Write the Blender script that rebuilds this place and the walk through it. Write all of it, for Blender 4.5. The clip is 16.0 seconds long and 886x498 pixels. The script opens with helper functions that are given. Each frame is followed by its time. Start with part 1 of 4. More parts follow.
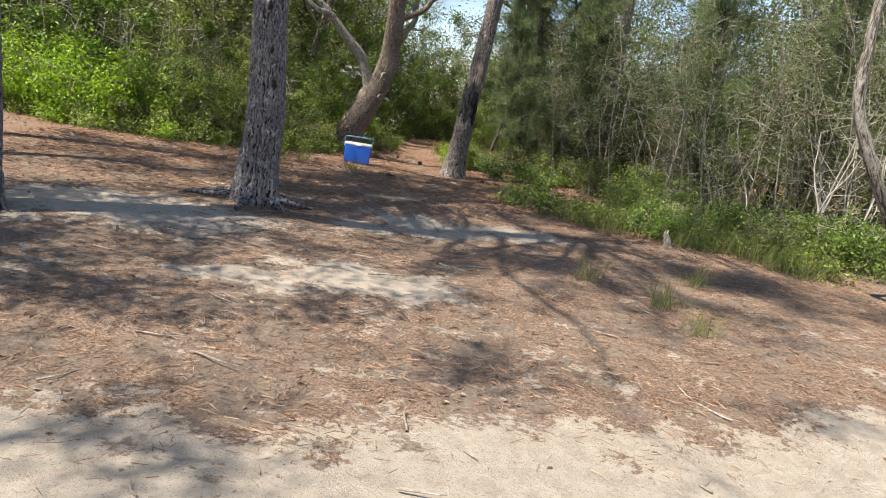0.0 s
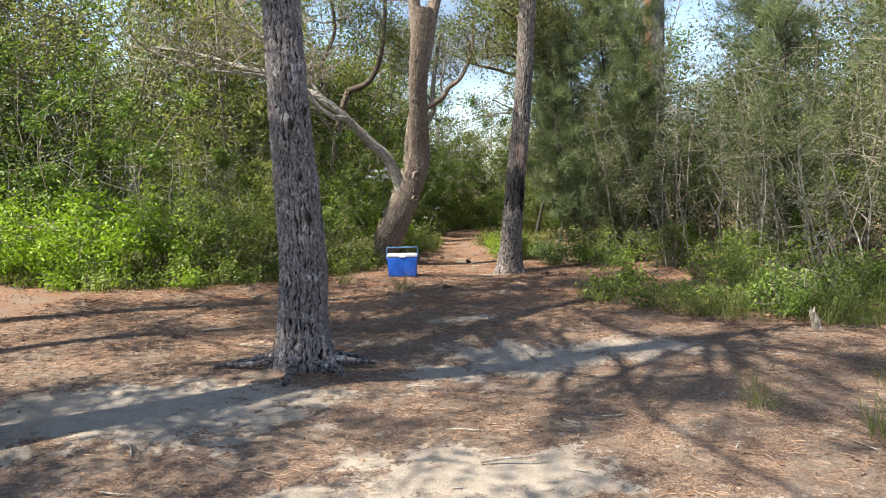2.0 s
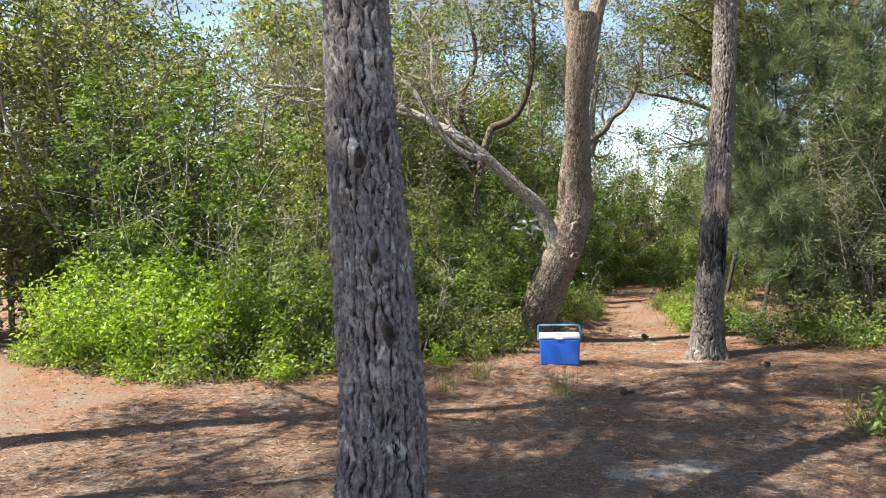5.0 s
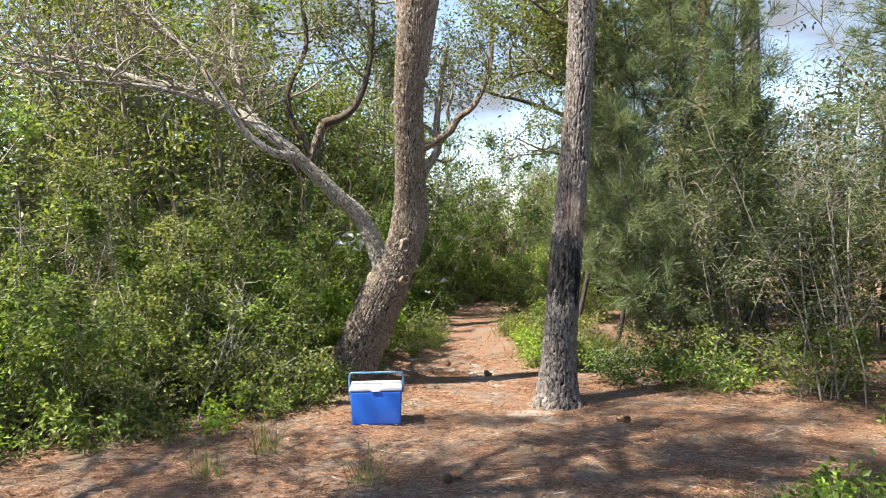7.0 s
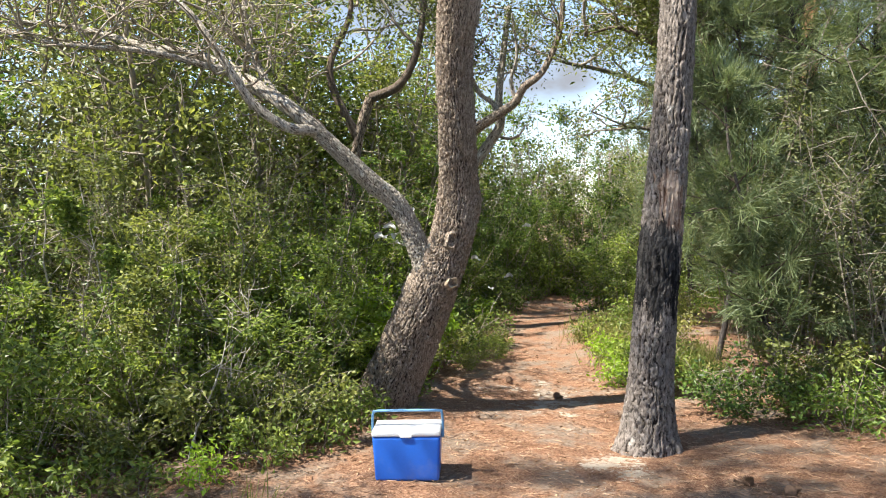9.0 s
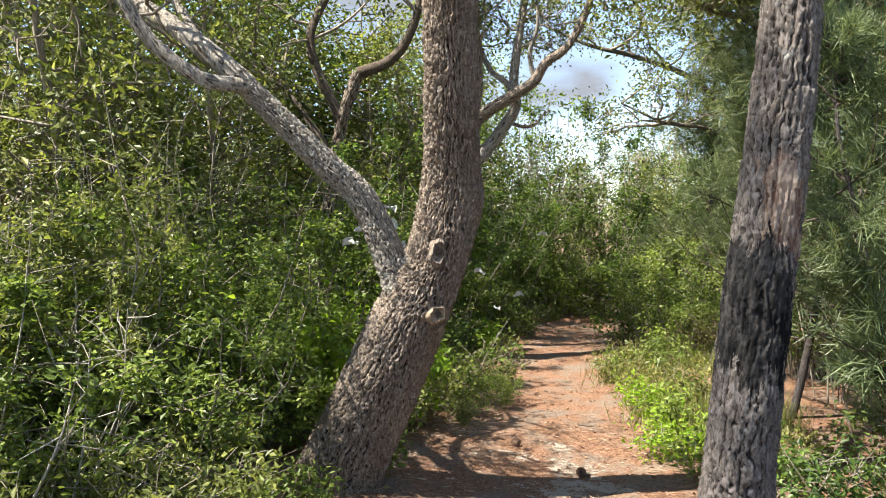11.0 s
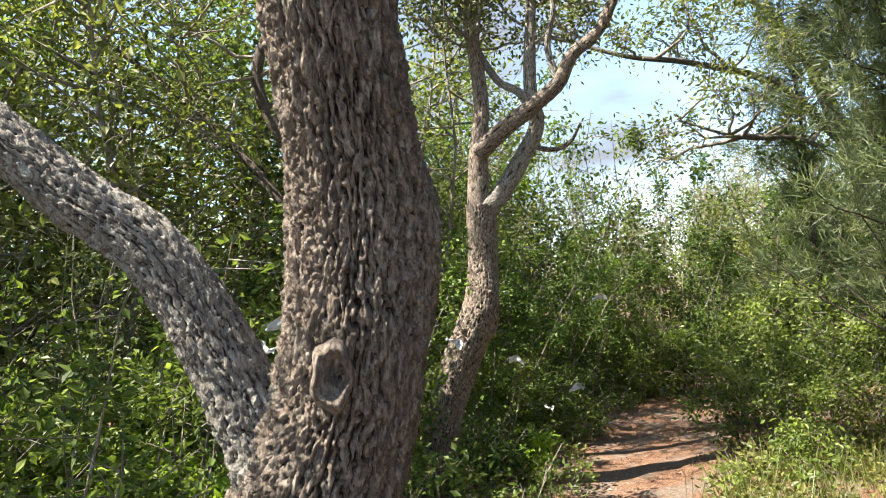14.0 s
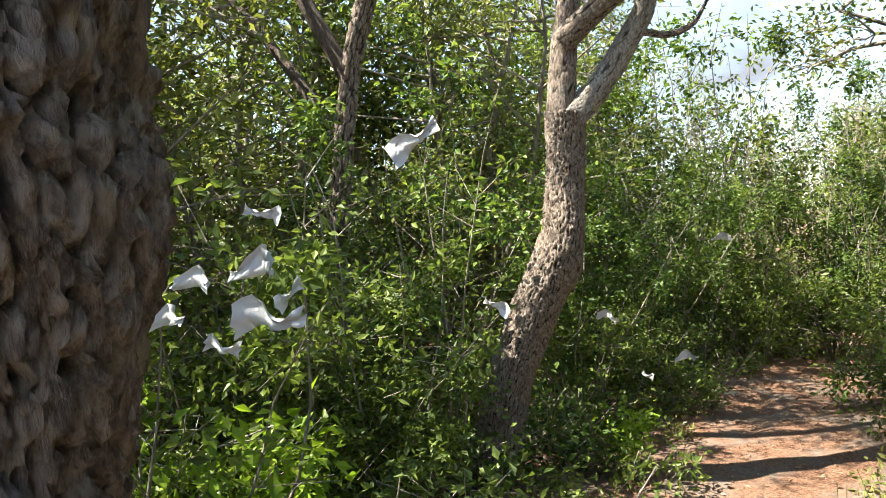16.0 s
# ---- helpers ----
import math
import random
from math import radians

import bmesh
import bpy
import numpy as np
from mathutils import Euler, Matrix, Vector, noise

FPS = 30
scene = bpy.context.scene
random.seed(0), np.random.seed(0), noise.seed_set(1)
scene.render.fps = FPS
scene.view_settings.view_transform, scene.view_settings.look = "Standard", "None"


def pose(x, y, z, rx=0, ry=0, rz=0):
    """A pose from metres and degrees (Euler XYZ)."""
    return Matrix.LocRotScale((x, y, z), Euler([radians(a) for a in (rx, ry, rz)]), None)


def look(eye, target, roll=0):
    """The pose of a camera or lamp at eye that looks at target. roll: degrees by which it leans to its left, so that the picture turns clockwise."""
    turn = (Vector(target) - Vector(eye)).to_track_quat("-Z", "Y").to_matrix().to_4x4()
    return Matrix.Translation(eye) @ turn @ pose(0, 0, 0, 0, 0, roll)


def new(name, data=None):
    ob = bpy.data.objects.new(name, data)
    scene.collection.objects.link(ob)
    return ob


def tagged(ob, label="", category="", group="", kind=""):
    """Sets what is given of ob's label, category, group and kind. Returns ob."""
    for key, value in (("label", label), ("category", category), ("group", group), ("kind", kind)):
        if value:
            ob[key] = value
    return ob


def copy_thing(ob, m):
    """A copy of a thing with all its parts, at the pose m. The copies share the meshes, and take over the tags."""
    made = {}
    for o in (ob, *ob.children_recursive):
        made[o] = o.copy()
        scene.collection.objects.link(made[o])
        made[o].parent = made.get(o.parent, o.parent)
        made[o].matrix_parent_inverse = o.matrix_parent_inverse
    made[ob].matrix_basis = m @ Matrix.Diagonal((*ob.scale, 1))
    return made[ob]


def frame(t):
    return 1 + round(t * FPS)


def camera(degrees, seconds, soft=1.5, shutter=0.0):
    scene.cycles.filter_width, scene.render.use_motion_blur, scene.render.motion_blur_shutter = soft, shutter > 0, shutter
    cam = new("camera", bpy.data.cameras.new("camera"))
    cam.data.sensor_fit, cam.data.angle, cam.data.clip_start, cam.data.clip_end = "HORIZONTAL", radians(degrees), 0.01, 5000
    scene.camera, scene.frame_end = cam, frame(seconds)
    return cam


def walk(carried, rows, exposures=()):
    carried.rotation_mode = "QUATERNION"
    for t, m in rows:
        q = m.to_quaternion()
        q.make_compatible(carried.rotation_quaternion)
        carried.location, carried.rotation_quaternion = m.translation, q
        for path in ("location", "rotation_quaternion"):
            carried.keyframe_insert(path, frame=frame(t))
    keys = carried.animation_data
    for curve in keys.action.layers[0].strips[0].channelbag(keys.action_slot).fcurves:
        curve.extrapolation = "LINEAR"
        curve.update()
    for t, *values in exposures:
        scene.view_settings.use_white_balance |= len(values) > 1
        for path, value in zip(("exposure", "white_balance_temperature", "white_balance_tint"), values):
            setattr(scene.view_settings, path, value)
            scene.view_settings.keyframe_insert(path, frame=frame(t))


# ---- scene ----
cam = camera(61.7, 16.0, 1.0)
PATH = [
    (0, (-0.027, 0.355, 1.224), (0.041, 2.316, 0.837), 9.2),
    (0.5, (-0.154, 0.719, 1.264), (-0.071, 2.689, 0.927), 7.7),
    (1, (-0.229, 1.157, 1.315), (-0.192, 3.134, 1.009), 3.7),
    (1.5, (-0.342, 1.456, 1.344), (-0.341, 3.442, 1.105), 1.0),
    (2, (-0.47, 1.849, 1.372), (-0.502, 3.841, 1.192), -0.8),
    (2.5, (-0.451, 2.299, 1.377), (-0.562, 4.291, 1.236), -1.2),
    (3, (-0.511, 2.712, 1.398), (-0.796, 4.689, 1.293), -1.0),
    (3.2, (-0.56, 2.867, 1.403), (-0.909, 4.834, 1.314), -0.7),
    (5.3, (-0.716, 4.832, 1.569), (-1.147, 6.784, 1.515), -1.8),
    (5.5, (-0.722, 5.078, 1.598), (-1.151, 7.03, 1.538), -1.8),
    (6, (-0.729, 5.537, 1.584), (-1.063, 7.507, 1.5), -1.0),
    (6.5, (-0.648, 5.92, 1.634), (-0.835, 7.91, 1.562), -0.5),
    (7, (-0.46, 6.334, 1.634), (-0.523, 8.332, 1.582), -0.8),
    (7.5, (-0.38, 6.791, 1.621), (-0.339, 8.789, 1.543), -1.1),
    (8, (-0.303, 7.201, 1.663), (-0.345, 9.198, 1.579), -0.5),
    (8.5, (-0.285, 7.521, 1.686), (-0.458, 9.512, 1.597), -0.5),
    (9, (-0.358, 7.902, 1.687), (-0.622, 9.882, 1.596), -1.4),
    (9.2, (-0.384, 8.065, 1.714), (-0.667, 10.043, 1.623), -1.8),
    (11.3, (-0.457, 10.127, 1.654), (-0.749, 12.105, 1.589), 0.6),
    (11.5, (-0.45, 10.306, 1.675), (-0.743, 12.284, 1.639), 0.6),
    (12, (-0.447, 10.716, 1.643), (-0.745, 12.694, 1.643), -1.5),
    (12.5, (-0.394, 11.152, 1.596), (-0.676, 13.132, 1.597), -2.9),
    (13, (-0.388, 11.573, 1.591), (-0.661, 13.554, 1.608), -3.6),
    (13.5, (-0.49, 11.976, 1.632), (-0.815, 13.947, 1.721), -4.7),
    (14, (-0.475, 12.406, 1.615), (-0.901, 14.355, 1.755), -6.1),
    (14.5, (-0.473, 12.808, 1.611), (-0.959, 14.743, 1.745), -6.8),
    (15, (-0.529, 13.205, 1.628), (-1.04, 15.136, 1.721), -6.5),
    (15.5, (-0.478, 13.581, 1.687), (-1.077, 15.489, 1.708), -5.4),
    (16, (-0.532, 13.828, 1.655), (-1.254, 15.692, 1.623), -4.4),
]
EXPOSURES = [(0, 1.24), (1, 1.38), (3, 1.55), (7, 1.83), (12, 1.95), (13.5, 2.0), (15, 2.2), (16, 2.33)]
walk(cam, [(t, look(eye, target, roll)) for t, eye, target, roll in PATH], EXPOSURES)

# ---- light ----
SUN_FROM = Vector((-0.68, -0.38, 1.25)).normalized()
SUN_UP = math.asin(SUN_FROM.z)
SUN_TURN = math.atan2(SUN_FROM.x, SUN_FROM.y)
sun_data = bpy.data.lights.new("sun", "SUN")
sun_data.energy, sun_data.angle, sun_data.color = 5.0, radians(0.5), (1.0, 0.93, 0.80)
sun = new("sun", sun_data)
sun.matrix_world = look(SUN_FROM * 40, (0, 0, 0))

world = bpy.data.worlds.new("sky")
scene.world = world
world.use_nodes = True
wn, wl = world.node_tree.nodes, world.node_tree.links
sky = wn.new("ShaderNodeTexSky")
sky.sky_type, sky.sun_disc = "NISHITA", False
sky.sun_elevation, sky.sun_rotation = SUN_UP, SUN_TURN
sky.air_density, sky.dust_density = 0.9, 0.25
w_co = wn.new("ShaderNodeTexCoord")
w_map = wn.new("ShaderNodeMapping")
w_map.inputs["Scale"].default_value = (2.2, 2.2, 5.0)
w_noise = wn.new("ShaderNodeTexNoise")
w_noise.inputs["Scale"].default_value, w_noise.inputs["Detail"].default_value = 1.6, 7.0
w_ramp = wn.new("ShaderNodeValToRGB")
w_ramp.color_ramp.elements[0].position, w_ramp.color_ramp.elements[1].position = 0.44, 0.68
w_mix = wn.new("ShaderNodeMix")
w_mix.data_type = "RGBA"
w_mix.inputs["B"].default_value = (1.08, 1.15, 1.3, 1)
wl.new(w_co.outputs["Generated"], w_map.inputs["Vector"])
wl.new(w_map.outputs["Vector"], w_noise.inputs["Vector"])
wl.new(w_noise.outputs["Fac"], w_ramp.inputs["Fac"])
wl.new(w_ramp.outputs["Color"], w_mix.inputs["Factor"])
wl.new(sky.outputs["Color"], w_mix.inputs["A"])
wl.new(w_mix.outputs["Result"], wn["Background"].inputs["Color"])
wn["Background"].inputs["Strength"].default_value = 0.12


# ---- materials ----
def material(name):
    m = bpy.data.materials.new(name)
    m.use_nodes = True
    return m, m.node_tree.nodes, m.node_tree.links, m.node_tree.nodes["Principled BSDF"]


def ramp(n, l, source, stops):
    r = n.new("ShaderNodeValToRGB")
    e = r.color_ramp.elements
    while len(e) < len(stops):
        e.new(0.5)
    for k, (p, c) in enumerate(stops):
        e[k].position, e[k].color = p, (*c, 1)
    l.new(source, r.inputs["Fac"])
    return r.outputs["Color"]


def noise_at(n, l, coord, scale, detail=4.0, stretch=(1, 1, 1), rough=0.55):
    mp = n.new("ShaderNodeMapping")
    mp.inputs["Scale"].default_value = stretch
    l.new(coord, mp.inputs["Vector"])
    t = n.new("ShaderNodeTexNoise")
    t.inputs["Scale"].default_value, t.inputs["Detail"].default_value, t.inputs["Roughness"].default_value = scale, detail, rough
    l.new(mp.outputs["Vector"], t.inputs["Vector"])
    return t.outputs["Fac"]


def blend(n, l, fac, a, b, how="MIX"):
    m = n.new("ShaderNodeMix")
    m.data_type, m.blend_type = "RGBA", how
    for value, slot in ((fac, "Factor"), (a, "A"), (b, "B")):
        if isinstance(value, (int, float)):
            m.inputs[slot].default_value = value
        elif isinstance(value, tuple):
            m.inputs[slot].default_value = (*value, 1)
        else:
            l.new(value, m.inputs[slot])
    return m.outputs["Result"]


def relief(n, l, b, height, strength, distance):
    bump = n.new("ShaderNodeBump")
    bump.inputs["Strength"].default_value, bump.inputs["Distance"].default_value = strength, distance
    l.new(height, bump.inputs["Height"])
    l.new(bump.outputs["Normal"], b.inputs["Normal"])


def arith(n, l, how, a, b):
    m = n.new("ShaderNodeMath")
    m.operation = how
    for value, slot in ((a, 0), (b, 1)):
        if isinstance(value, (int, float)):
            m.inputs[slot].default_value = value
        else:
            l.new(value, m.inputs[slot])
    return m.outputs[0]


def leaf_material(name, dark, mid, light, translucent=0.4, rough=0.45):
    m, n, l, b = material(name)
    geo = n.new("ShaderNodeNewGeometry")
    info = n.new("ShaderNodeObjectInfo")
    co = n.new("ShaderNodeTexCoord")
    tone = arith(n, l, "ADD", arith(n, l, "MULTIPLY", geo.outputs["Random Per Island"], 0.55),
                 arith(n, l, "MULTIPLY", noise_at(n, l, co.outputs["Object"], 1.7, 2.0), 0.5))
    tone = arith(n, l, "ADD", tone, arith(n, l, "MULTIPLY", arith(n, l, "SUBTRACT", info.outputs["Random"], 0.5), 0.25))
    col = ramp(n, l, tone, [(0.12, dark), (0.5, mid), (0.86, light)])
    l.new(col, b.inputs["Base Color"])
    b.inputs["Roughness"].default_value = rough
    b.inputs["Specular IOR Level"].default_value = 0.4
    tr = n.new("ShaderNodeBsdfTranslucent")
    l.new(blend(n, l, 1.0, col, (1.0, 1.0, 0.6), "MULTIPLY"), tr.inputs["Color"])
    mix = n.new("ShaderNodeMixShader")
    mix.inputs["Fac"].default_value = translucent
    l.new(b.outputs["BSDF"], mix.inputs[1])
    l.new(tr.outputs["BSDF"], mix.inputs[2])
    l.new(mix.outputs["Shader"], n["Material Output"].inputs["Surface"])
    return m


def bark_material(name, low, mid, high, lichen, lichen_amount, fibre=(30, 30, 5), inner=(0.05, 0.03, 0.02), plated=None):
    """Bark: fibrous grey plates with lichen; on plated bark the furrows are tinted dark, inner layer and crevice shade
    in one colour.
    """
    m, n, l, b = material(name)
    co = n.new("ShaderNodeTexCoord").outputs["Object"]
    fine = noise_at(n, l, co, 1.0, 6.0, fibre, 0.62)
    broad = noise_at(n, l, co, 2.6, 3.0)
    col = ramp(n, l, fine, [(0.3, low), (0.5, mid), (0.7, high)])
    col = blend(n, l, ramp(n, l, broad, [(0.35, (0, 0, 0)), (0.7, (0.5, 0.5, 0.5))]), col, high)
    spots = noise_at(n, l, co, 11.0, 5.0, (1, 1, 0.8))
    col = blend(n, l, ramp(n, l, spots, [(lichen_amount, (0, 0, 0)), (lichen_amount + 0.05, (0.85, 0.85, 0.85))]), col, lichen)
    height = noise_at(n, l, co, 1.0, 7.0, tuple(v * 2.2 for v in fibre), 0.7)
    if plated:
        chips = noise_at(n, l, co, 1.0, 5.0, plated, 0.75)
        col = blend(n, l, ramp(n, l, chips, [(0.40, (0.85, 0.85, 0.85)), (0.54, (0, 0, 0))]), col, low)
        worn = noise_at(n, l, co, 1.0, 3.0, tuple(v * 0.5 for v in plated), 0.6)
        col = blend(n, l, ramp(n, l, worn, [(0.52, (0, 0, 0)), (0.66, (0.6, 0.6, 0.6))]), col, high)
        # inner colours the furrows by relief: painted crevice shade plus the inner bark
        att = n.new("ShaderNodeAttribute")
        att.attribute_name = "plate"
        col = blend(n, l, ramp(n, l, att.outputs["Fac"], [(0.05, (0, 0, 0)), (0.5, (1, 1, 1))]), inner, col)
        height = arith(n, l, "ADD", arith(n, l, "MULTIPLY", height, 0.7), arith(n, l, "MULTIPLY", chips, 0.8))
    l.new(col, b.inputs["Base Color"])
    b.inputs["Roughness"].default_value = 0.92
    b.inputs["Specular IOR Level"].default_value = 0.2
    relief(n, l, b, height, 1.0, 0.016 if plated else 0.006)
    return m, n, l, b, co, col


def box_mask(n, l, co, centre, half, soft, wobble):
    """1 inside an uneven blot round centre, in the thing's own metres."""
    mp = n.new("ShaderNodeMapping")
    mp.inputs["Location"].default_value = [-c / h for c, h in zip(centre, half)]
    mp.inputs["Scale"].default_value = [1 / h for h in half]
    l.new(co, mp.inputs["Vector"])
    size = n.new("ShaderNodeVectorMath")
    size.operation = "ABSOLUTE"
    l.new(mp.outputs["Vector"], size.inputs[0])
    axes = n.new("ShaderNodeSeparateXYZ")
    l.new(size.outputs["Vector"], axes.inputs["Vector"])
    far = arith(n, l, "MAXIMUM", axes.outputs["X"], arith(n, l, "MAXIMUM", axes.outputs["Y"], axes.outputs["Z"]))
    edge = arith(n, l, "ADD", far, arith(n, l, "MULTIPLY", noise_at(n, l, co, 12.0, 6.0, (1, 1, 0.16), 0.7), wobble))
    return ramp(n, l, arith(n, l, "MULTIPLY", edge, 0.5), [(0.33 + wobble * 0.25, (1, 1, 1)), (0.33 + wobble * 0.25 + soft, (0, 0, 0))])


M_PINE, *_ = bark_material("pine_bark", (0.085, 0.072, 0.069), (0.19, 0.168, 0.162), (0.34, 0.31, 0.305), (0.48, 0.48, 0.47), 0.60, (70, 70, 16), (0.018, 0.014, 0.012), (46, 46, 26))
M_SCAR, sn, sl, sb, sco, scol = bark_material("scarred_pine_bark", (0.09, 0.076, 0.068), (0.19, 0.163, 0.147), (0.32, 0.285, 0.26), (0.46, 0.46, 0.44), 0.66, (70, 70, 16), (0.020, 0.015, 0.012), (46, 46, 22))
bare = box_mask(sn, sl, sco, (0.19, -0.14, 1.78), (0.15, 0.26, 0.28), 0.05, 2.2)
scol = blend(sn, sl, bare, scol, ramp(sn, sl, noise_at(sn, sl, sco, 1.0, 4.0, (40, 40, 6)), [(0.35, (0.14, 0.08, 0.058)), (0.6, (0.46, 0.36, 0.29))]))
burnt = box_mask(sn, sl, sco, (0.04, -0.12, 1.33), (0.24, 0.32, 0.47), 0.05, 2.2)
scol = blend(sn, sl, burnt, scol, ramp(sn, sl, noise_at(sn, sl, sco, 1.0, 4.0, (25, 25, 6)), [(0.42, (0.009, 0.009, 0.010)), (0.72, (0.09, 0.085, 0.083))]))
sl.new(scol, sb.inputs["Base Color"])
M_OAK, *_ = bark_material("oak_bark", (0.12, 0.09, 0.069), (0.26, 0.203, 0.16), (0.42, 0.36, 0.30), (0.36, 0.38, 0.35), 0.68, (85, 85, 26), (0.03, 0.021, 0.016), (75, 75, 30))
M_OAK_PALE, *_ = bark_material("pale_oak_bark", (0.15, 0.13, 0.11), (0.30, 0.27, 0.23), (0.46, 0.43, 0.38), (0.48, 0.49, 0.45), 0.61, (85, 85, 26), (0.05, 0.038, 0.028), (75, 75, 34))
M_TWIG, *_ = bark_material("twig_bark", (0.10, 0.085, 0.065), (0.20, 0.17, 0.135), (0.34, 0.30, 0.25), (0.42, 0.41, 0.37), 0.62)
M_DEAD, *_ = bark_material("bleached_twig", (0.15, 0.13, 0.105), (0.28, 0.25, 0.21), (0.46, 0.43, 0.38), (0.55, 0.54, 0.5), 0.66)
M_RED, *_ = bark_material("red_pine_bark", (0.16, 0.075, 0.04), (0.32, 0.16, 0.09), (0.45, 0.25, 0.15), (0.45, 0.42, 0.38), 0.75)
M_LEAF = leaf_material("yaupon_leaf", (0.040, 0.066, 0.016), (0.135, 0.195, 0.040), (0.33, 0.40, 0.095), 0.53)
M_LEAF_DARK = leaf_material("dark_leaf", (0.026, 0.052, 0.013), (0.080, 0.143, 0.027), (0.22, 0.30, 0.055), 0.45)
M_LEAF_OLIVE = leaf_material("olive_leaf", (0.055, 0.070, 0.020), (0.150, 0.180, 0.050), (0.33, 0.35, 0.11), 0.52)
M_LEAF_BRIGHT = leaf_material("bright_leaf", (0.12, 0.20, 0.018), (0.24, 0.38, 0.030), (0.38, 0.53, 0.06), 0.5)
M_LEAF_OAK = leaf_material("oak_leaf", (0.050, 0.066, 0.018), (0.128, 0.155, 0.036), (0.27, 0.29, 0.085), 0.42)
M_LEAF_YELLOW = leaf_material("yellowing_leaf", (0.09, 0.10, 0.03), (0.18, 0.185, 0.055), (0.33, 0.31, 0.10), 0.42)
# distance haze put into the leaf colour; also lightens a few nearer trees
M_LEAF_HAZY_PALE = leaf_material("hazy_pale_leaf", (0.085, 0.105, 0.048), (0.19, 0.215, 0.11), (0.34, 0.36, 0.20), 0.42)
M_LEAF_GREY = leaf_material("grey_green_leaf", (0.040, 0.055, 0.022), (0.105, 0.130, 0.055), (0.24, 0.26, 0.12), 0.42)
M_NEEDLE_SOFT = leaf_material("soft_young_needle", (0.065, 0.095, 0.045), (0.150, 0.195, 0.095), (0.29, 0.33, 0.17), 0.45)
M_NEEDLE = leaf_material("pine_needle", (0.035, 0.060, 0.026), (0.075, 0.120, 0.044), (0.15, 0.20, 0.07), 0.3)
M_GRASS = leaf_material("grass_blade", (0.07, 0.095, 0.02), (0.15, 0.185, 0.045), (0.33, 0.32, 0.13), 0.4)
M_LITTER = leaf_material("fallen_needle", (0.032, 0.017, 0.011), (0.15, 0.080, 0.048), (0.40, 0.26, 0.165), 0.05, 0.7)
M_DRYLEAF = leaf_material("dry_leaf", (0.09, 0.042, 0.022), (0.25, 0.14, 0.075), (0.50, 0.38, 0.27), 0.15, 0.6)

M_GROUND, gn, gl, gb = material("forest_floor")
g_co = gn.new("ShaderNodeTexCoord").outputs["Object"]
g_att = gn.new("ShaderNodeAttribute")
g_att.attribute_name = "bare"
grit = noise_at(gn, gl, g_co, 60.0, 8.0, (1, 1, 1), 0.78)
needles = ramp(gn, gl, grit, [(0.33, (0.040, 0.024, 0.017)), (0.5, (0.19, 0.130, 0.095)), (0.66, (0.42, 0.315, 0.24))])
rusty = ramp(gn, gl, grit, [(0.33, (0.045, 0.022, 0.014)), (0.5, (0.195, 0.105, 0.065)), (0.66, (0.40, 0.255, 0.17))])
g_red = gn.new("ShaderNodeAttribute")
g_red.attribute_name = "rust"
needles = blend(gn, gl, g_red.outputs["Fac"], needles, rusty)
humus = ramp(gn, gl, noise_at(gn, gl, g_co, 38.0, 6.0, (1, 1, 1), 0.7), [(0.3, (0.085, 0.064, 0.049)), (0.68, (0.27, 0.22, 0.178))])
needles = blend(gn, gl, ramp(gn, gl, noise_at(gn, gl, g_co, 2.3, 6.0, (1, 1, 1), 0.65), [(0.46, (0, 0, 0)), (0.60, (0.85, 0.85, 0.85))]), needles, humus)
sand = ramp(gn, gl, noise_at(gn, gl, g_co, 9.0, 9.0, (1, 1, 1), 0.75), [(0.28, (0.26, 0.215, 0.175)), (0.52, (0.36, 0.31, 0.255)), (0.76, (0.43, 0.38, 0.32))])
sand = blend(gn, gl, ramp(gn, gl, noise_at(gn, gl, g_co, 120.0, 4.0), [(0.58, (0, 0, 0)), (0.66, (0.7, 0.7, 0.7))]), sand, (0.13, 0.09, 0.06))
ragged = arith(gn, gl, "SUBTRACT", arith(gn, gl, "MULTIPLY", noise_at(gn, gl, g_co, 3.4, 9.0, (1, 1, 1), 0.72), 2.2), 1.1)
wisps = arith(gn, gl, "SUBTRACT", noise_at(gn, gl, g_co, 26.0, 5.0, (1, 1, 1), 0.7), 0.5)
edge = arith(gn, gl, "ADD", g_att.outputs["Fac"], arith(gn, gl, "ADD", ragged, wisps))
g_col = blend(gn, gl, ramp(gn, gl, edge, [(0.45, (0, 0, 0)), (0.51, (1, 1, 1))]), needles, sand)
gl.new(g_col, gb.inputs["Base Color"])
gb.inputs["Roughness"].default_value = 0.95
gb.inputs["Specular IOR Level"].default_value = 0.15
relief(gn, gl, gb, grit, 0.8, 0.025)


def plain(name, colour, rough, grain=0.12, scale=60.0, bump=0.1):
    m, n, l, b = material(name)
    co = n.new("ShaderNodeTexCoord").outputs["Object"]
    low = tuple(v * (1 - grain) for v in colour)
    wear = noise_at(n, l, co, 6.0, 5.0)
    col = ramp(n, l, noise_at(n, l, co, scale, 4.0), [(0.3, low), (0.7, colour)])
    col = blend(n, l, ramp(n, l, wear, [(0.55, (0, 0, 0)), (0.8, (0.25, 0.25, 0.25))]), col, (0.35, 0.30, 0.25))
    l.new(col, b.inputs["Base Color"])
    b.inputs["Roughness"].default_value = rough
    relief(n, l, b, noise_at(n, l, co, scale * 2, 3.0), bump, 0.002)
    return m


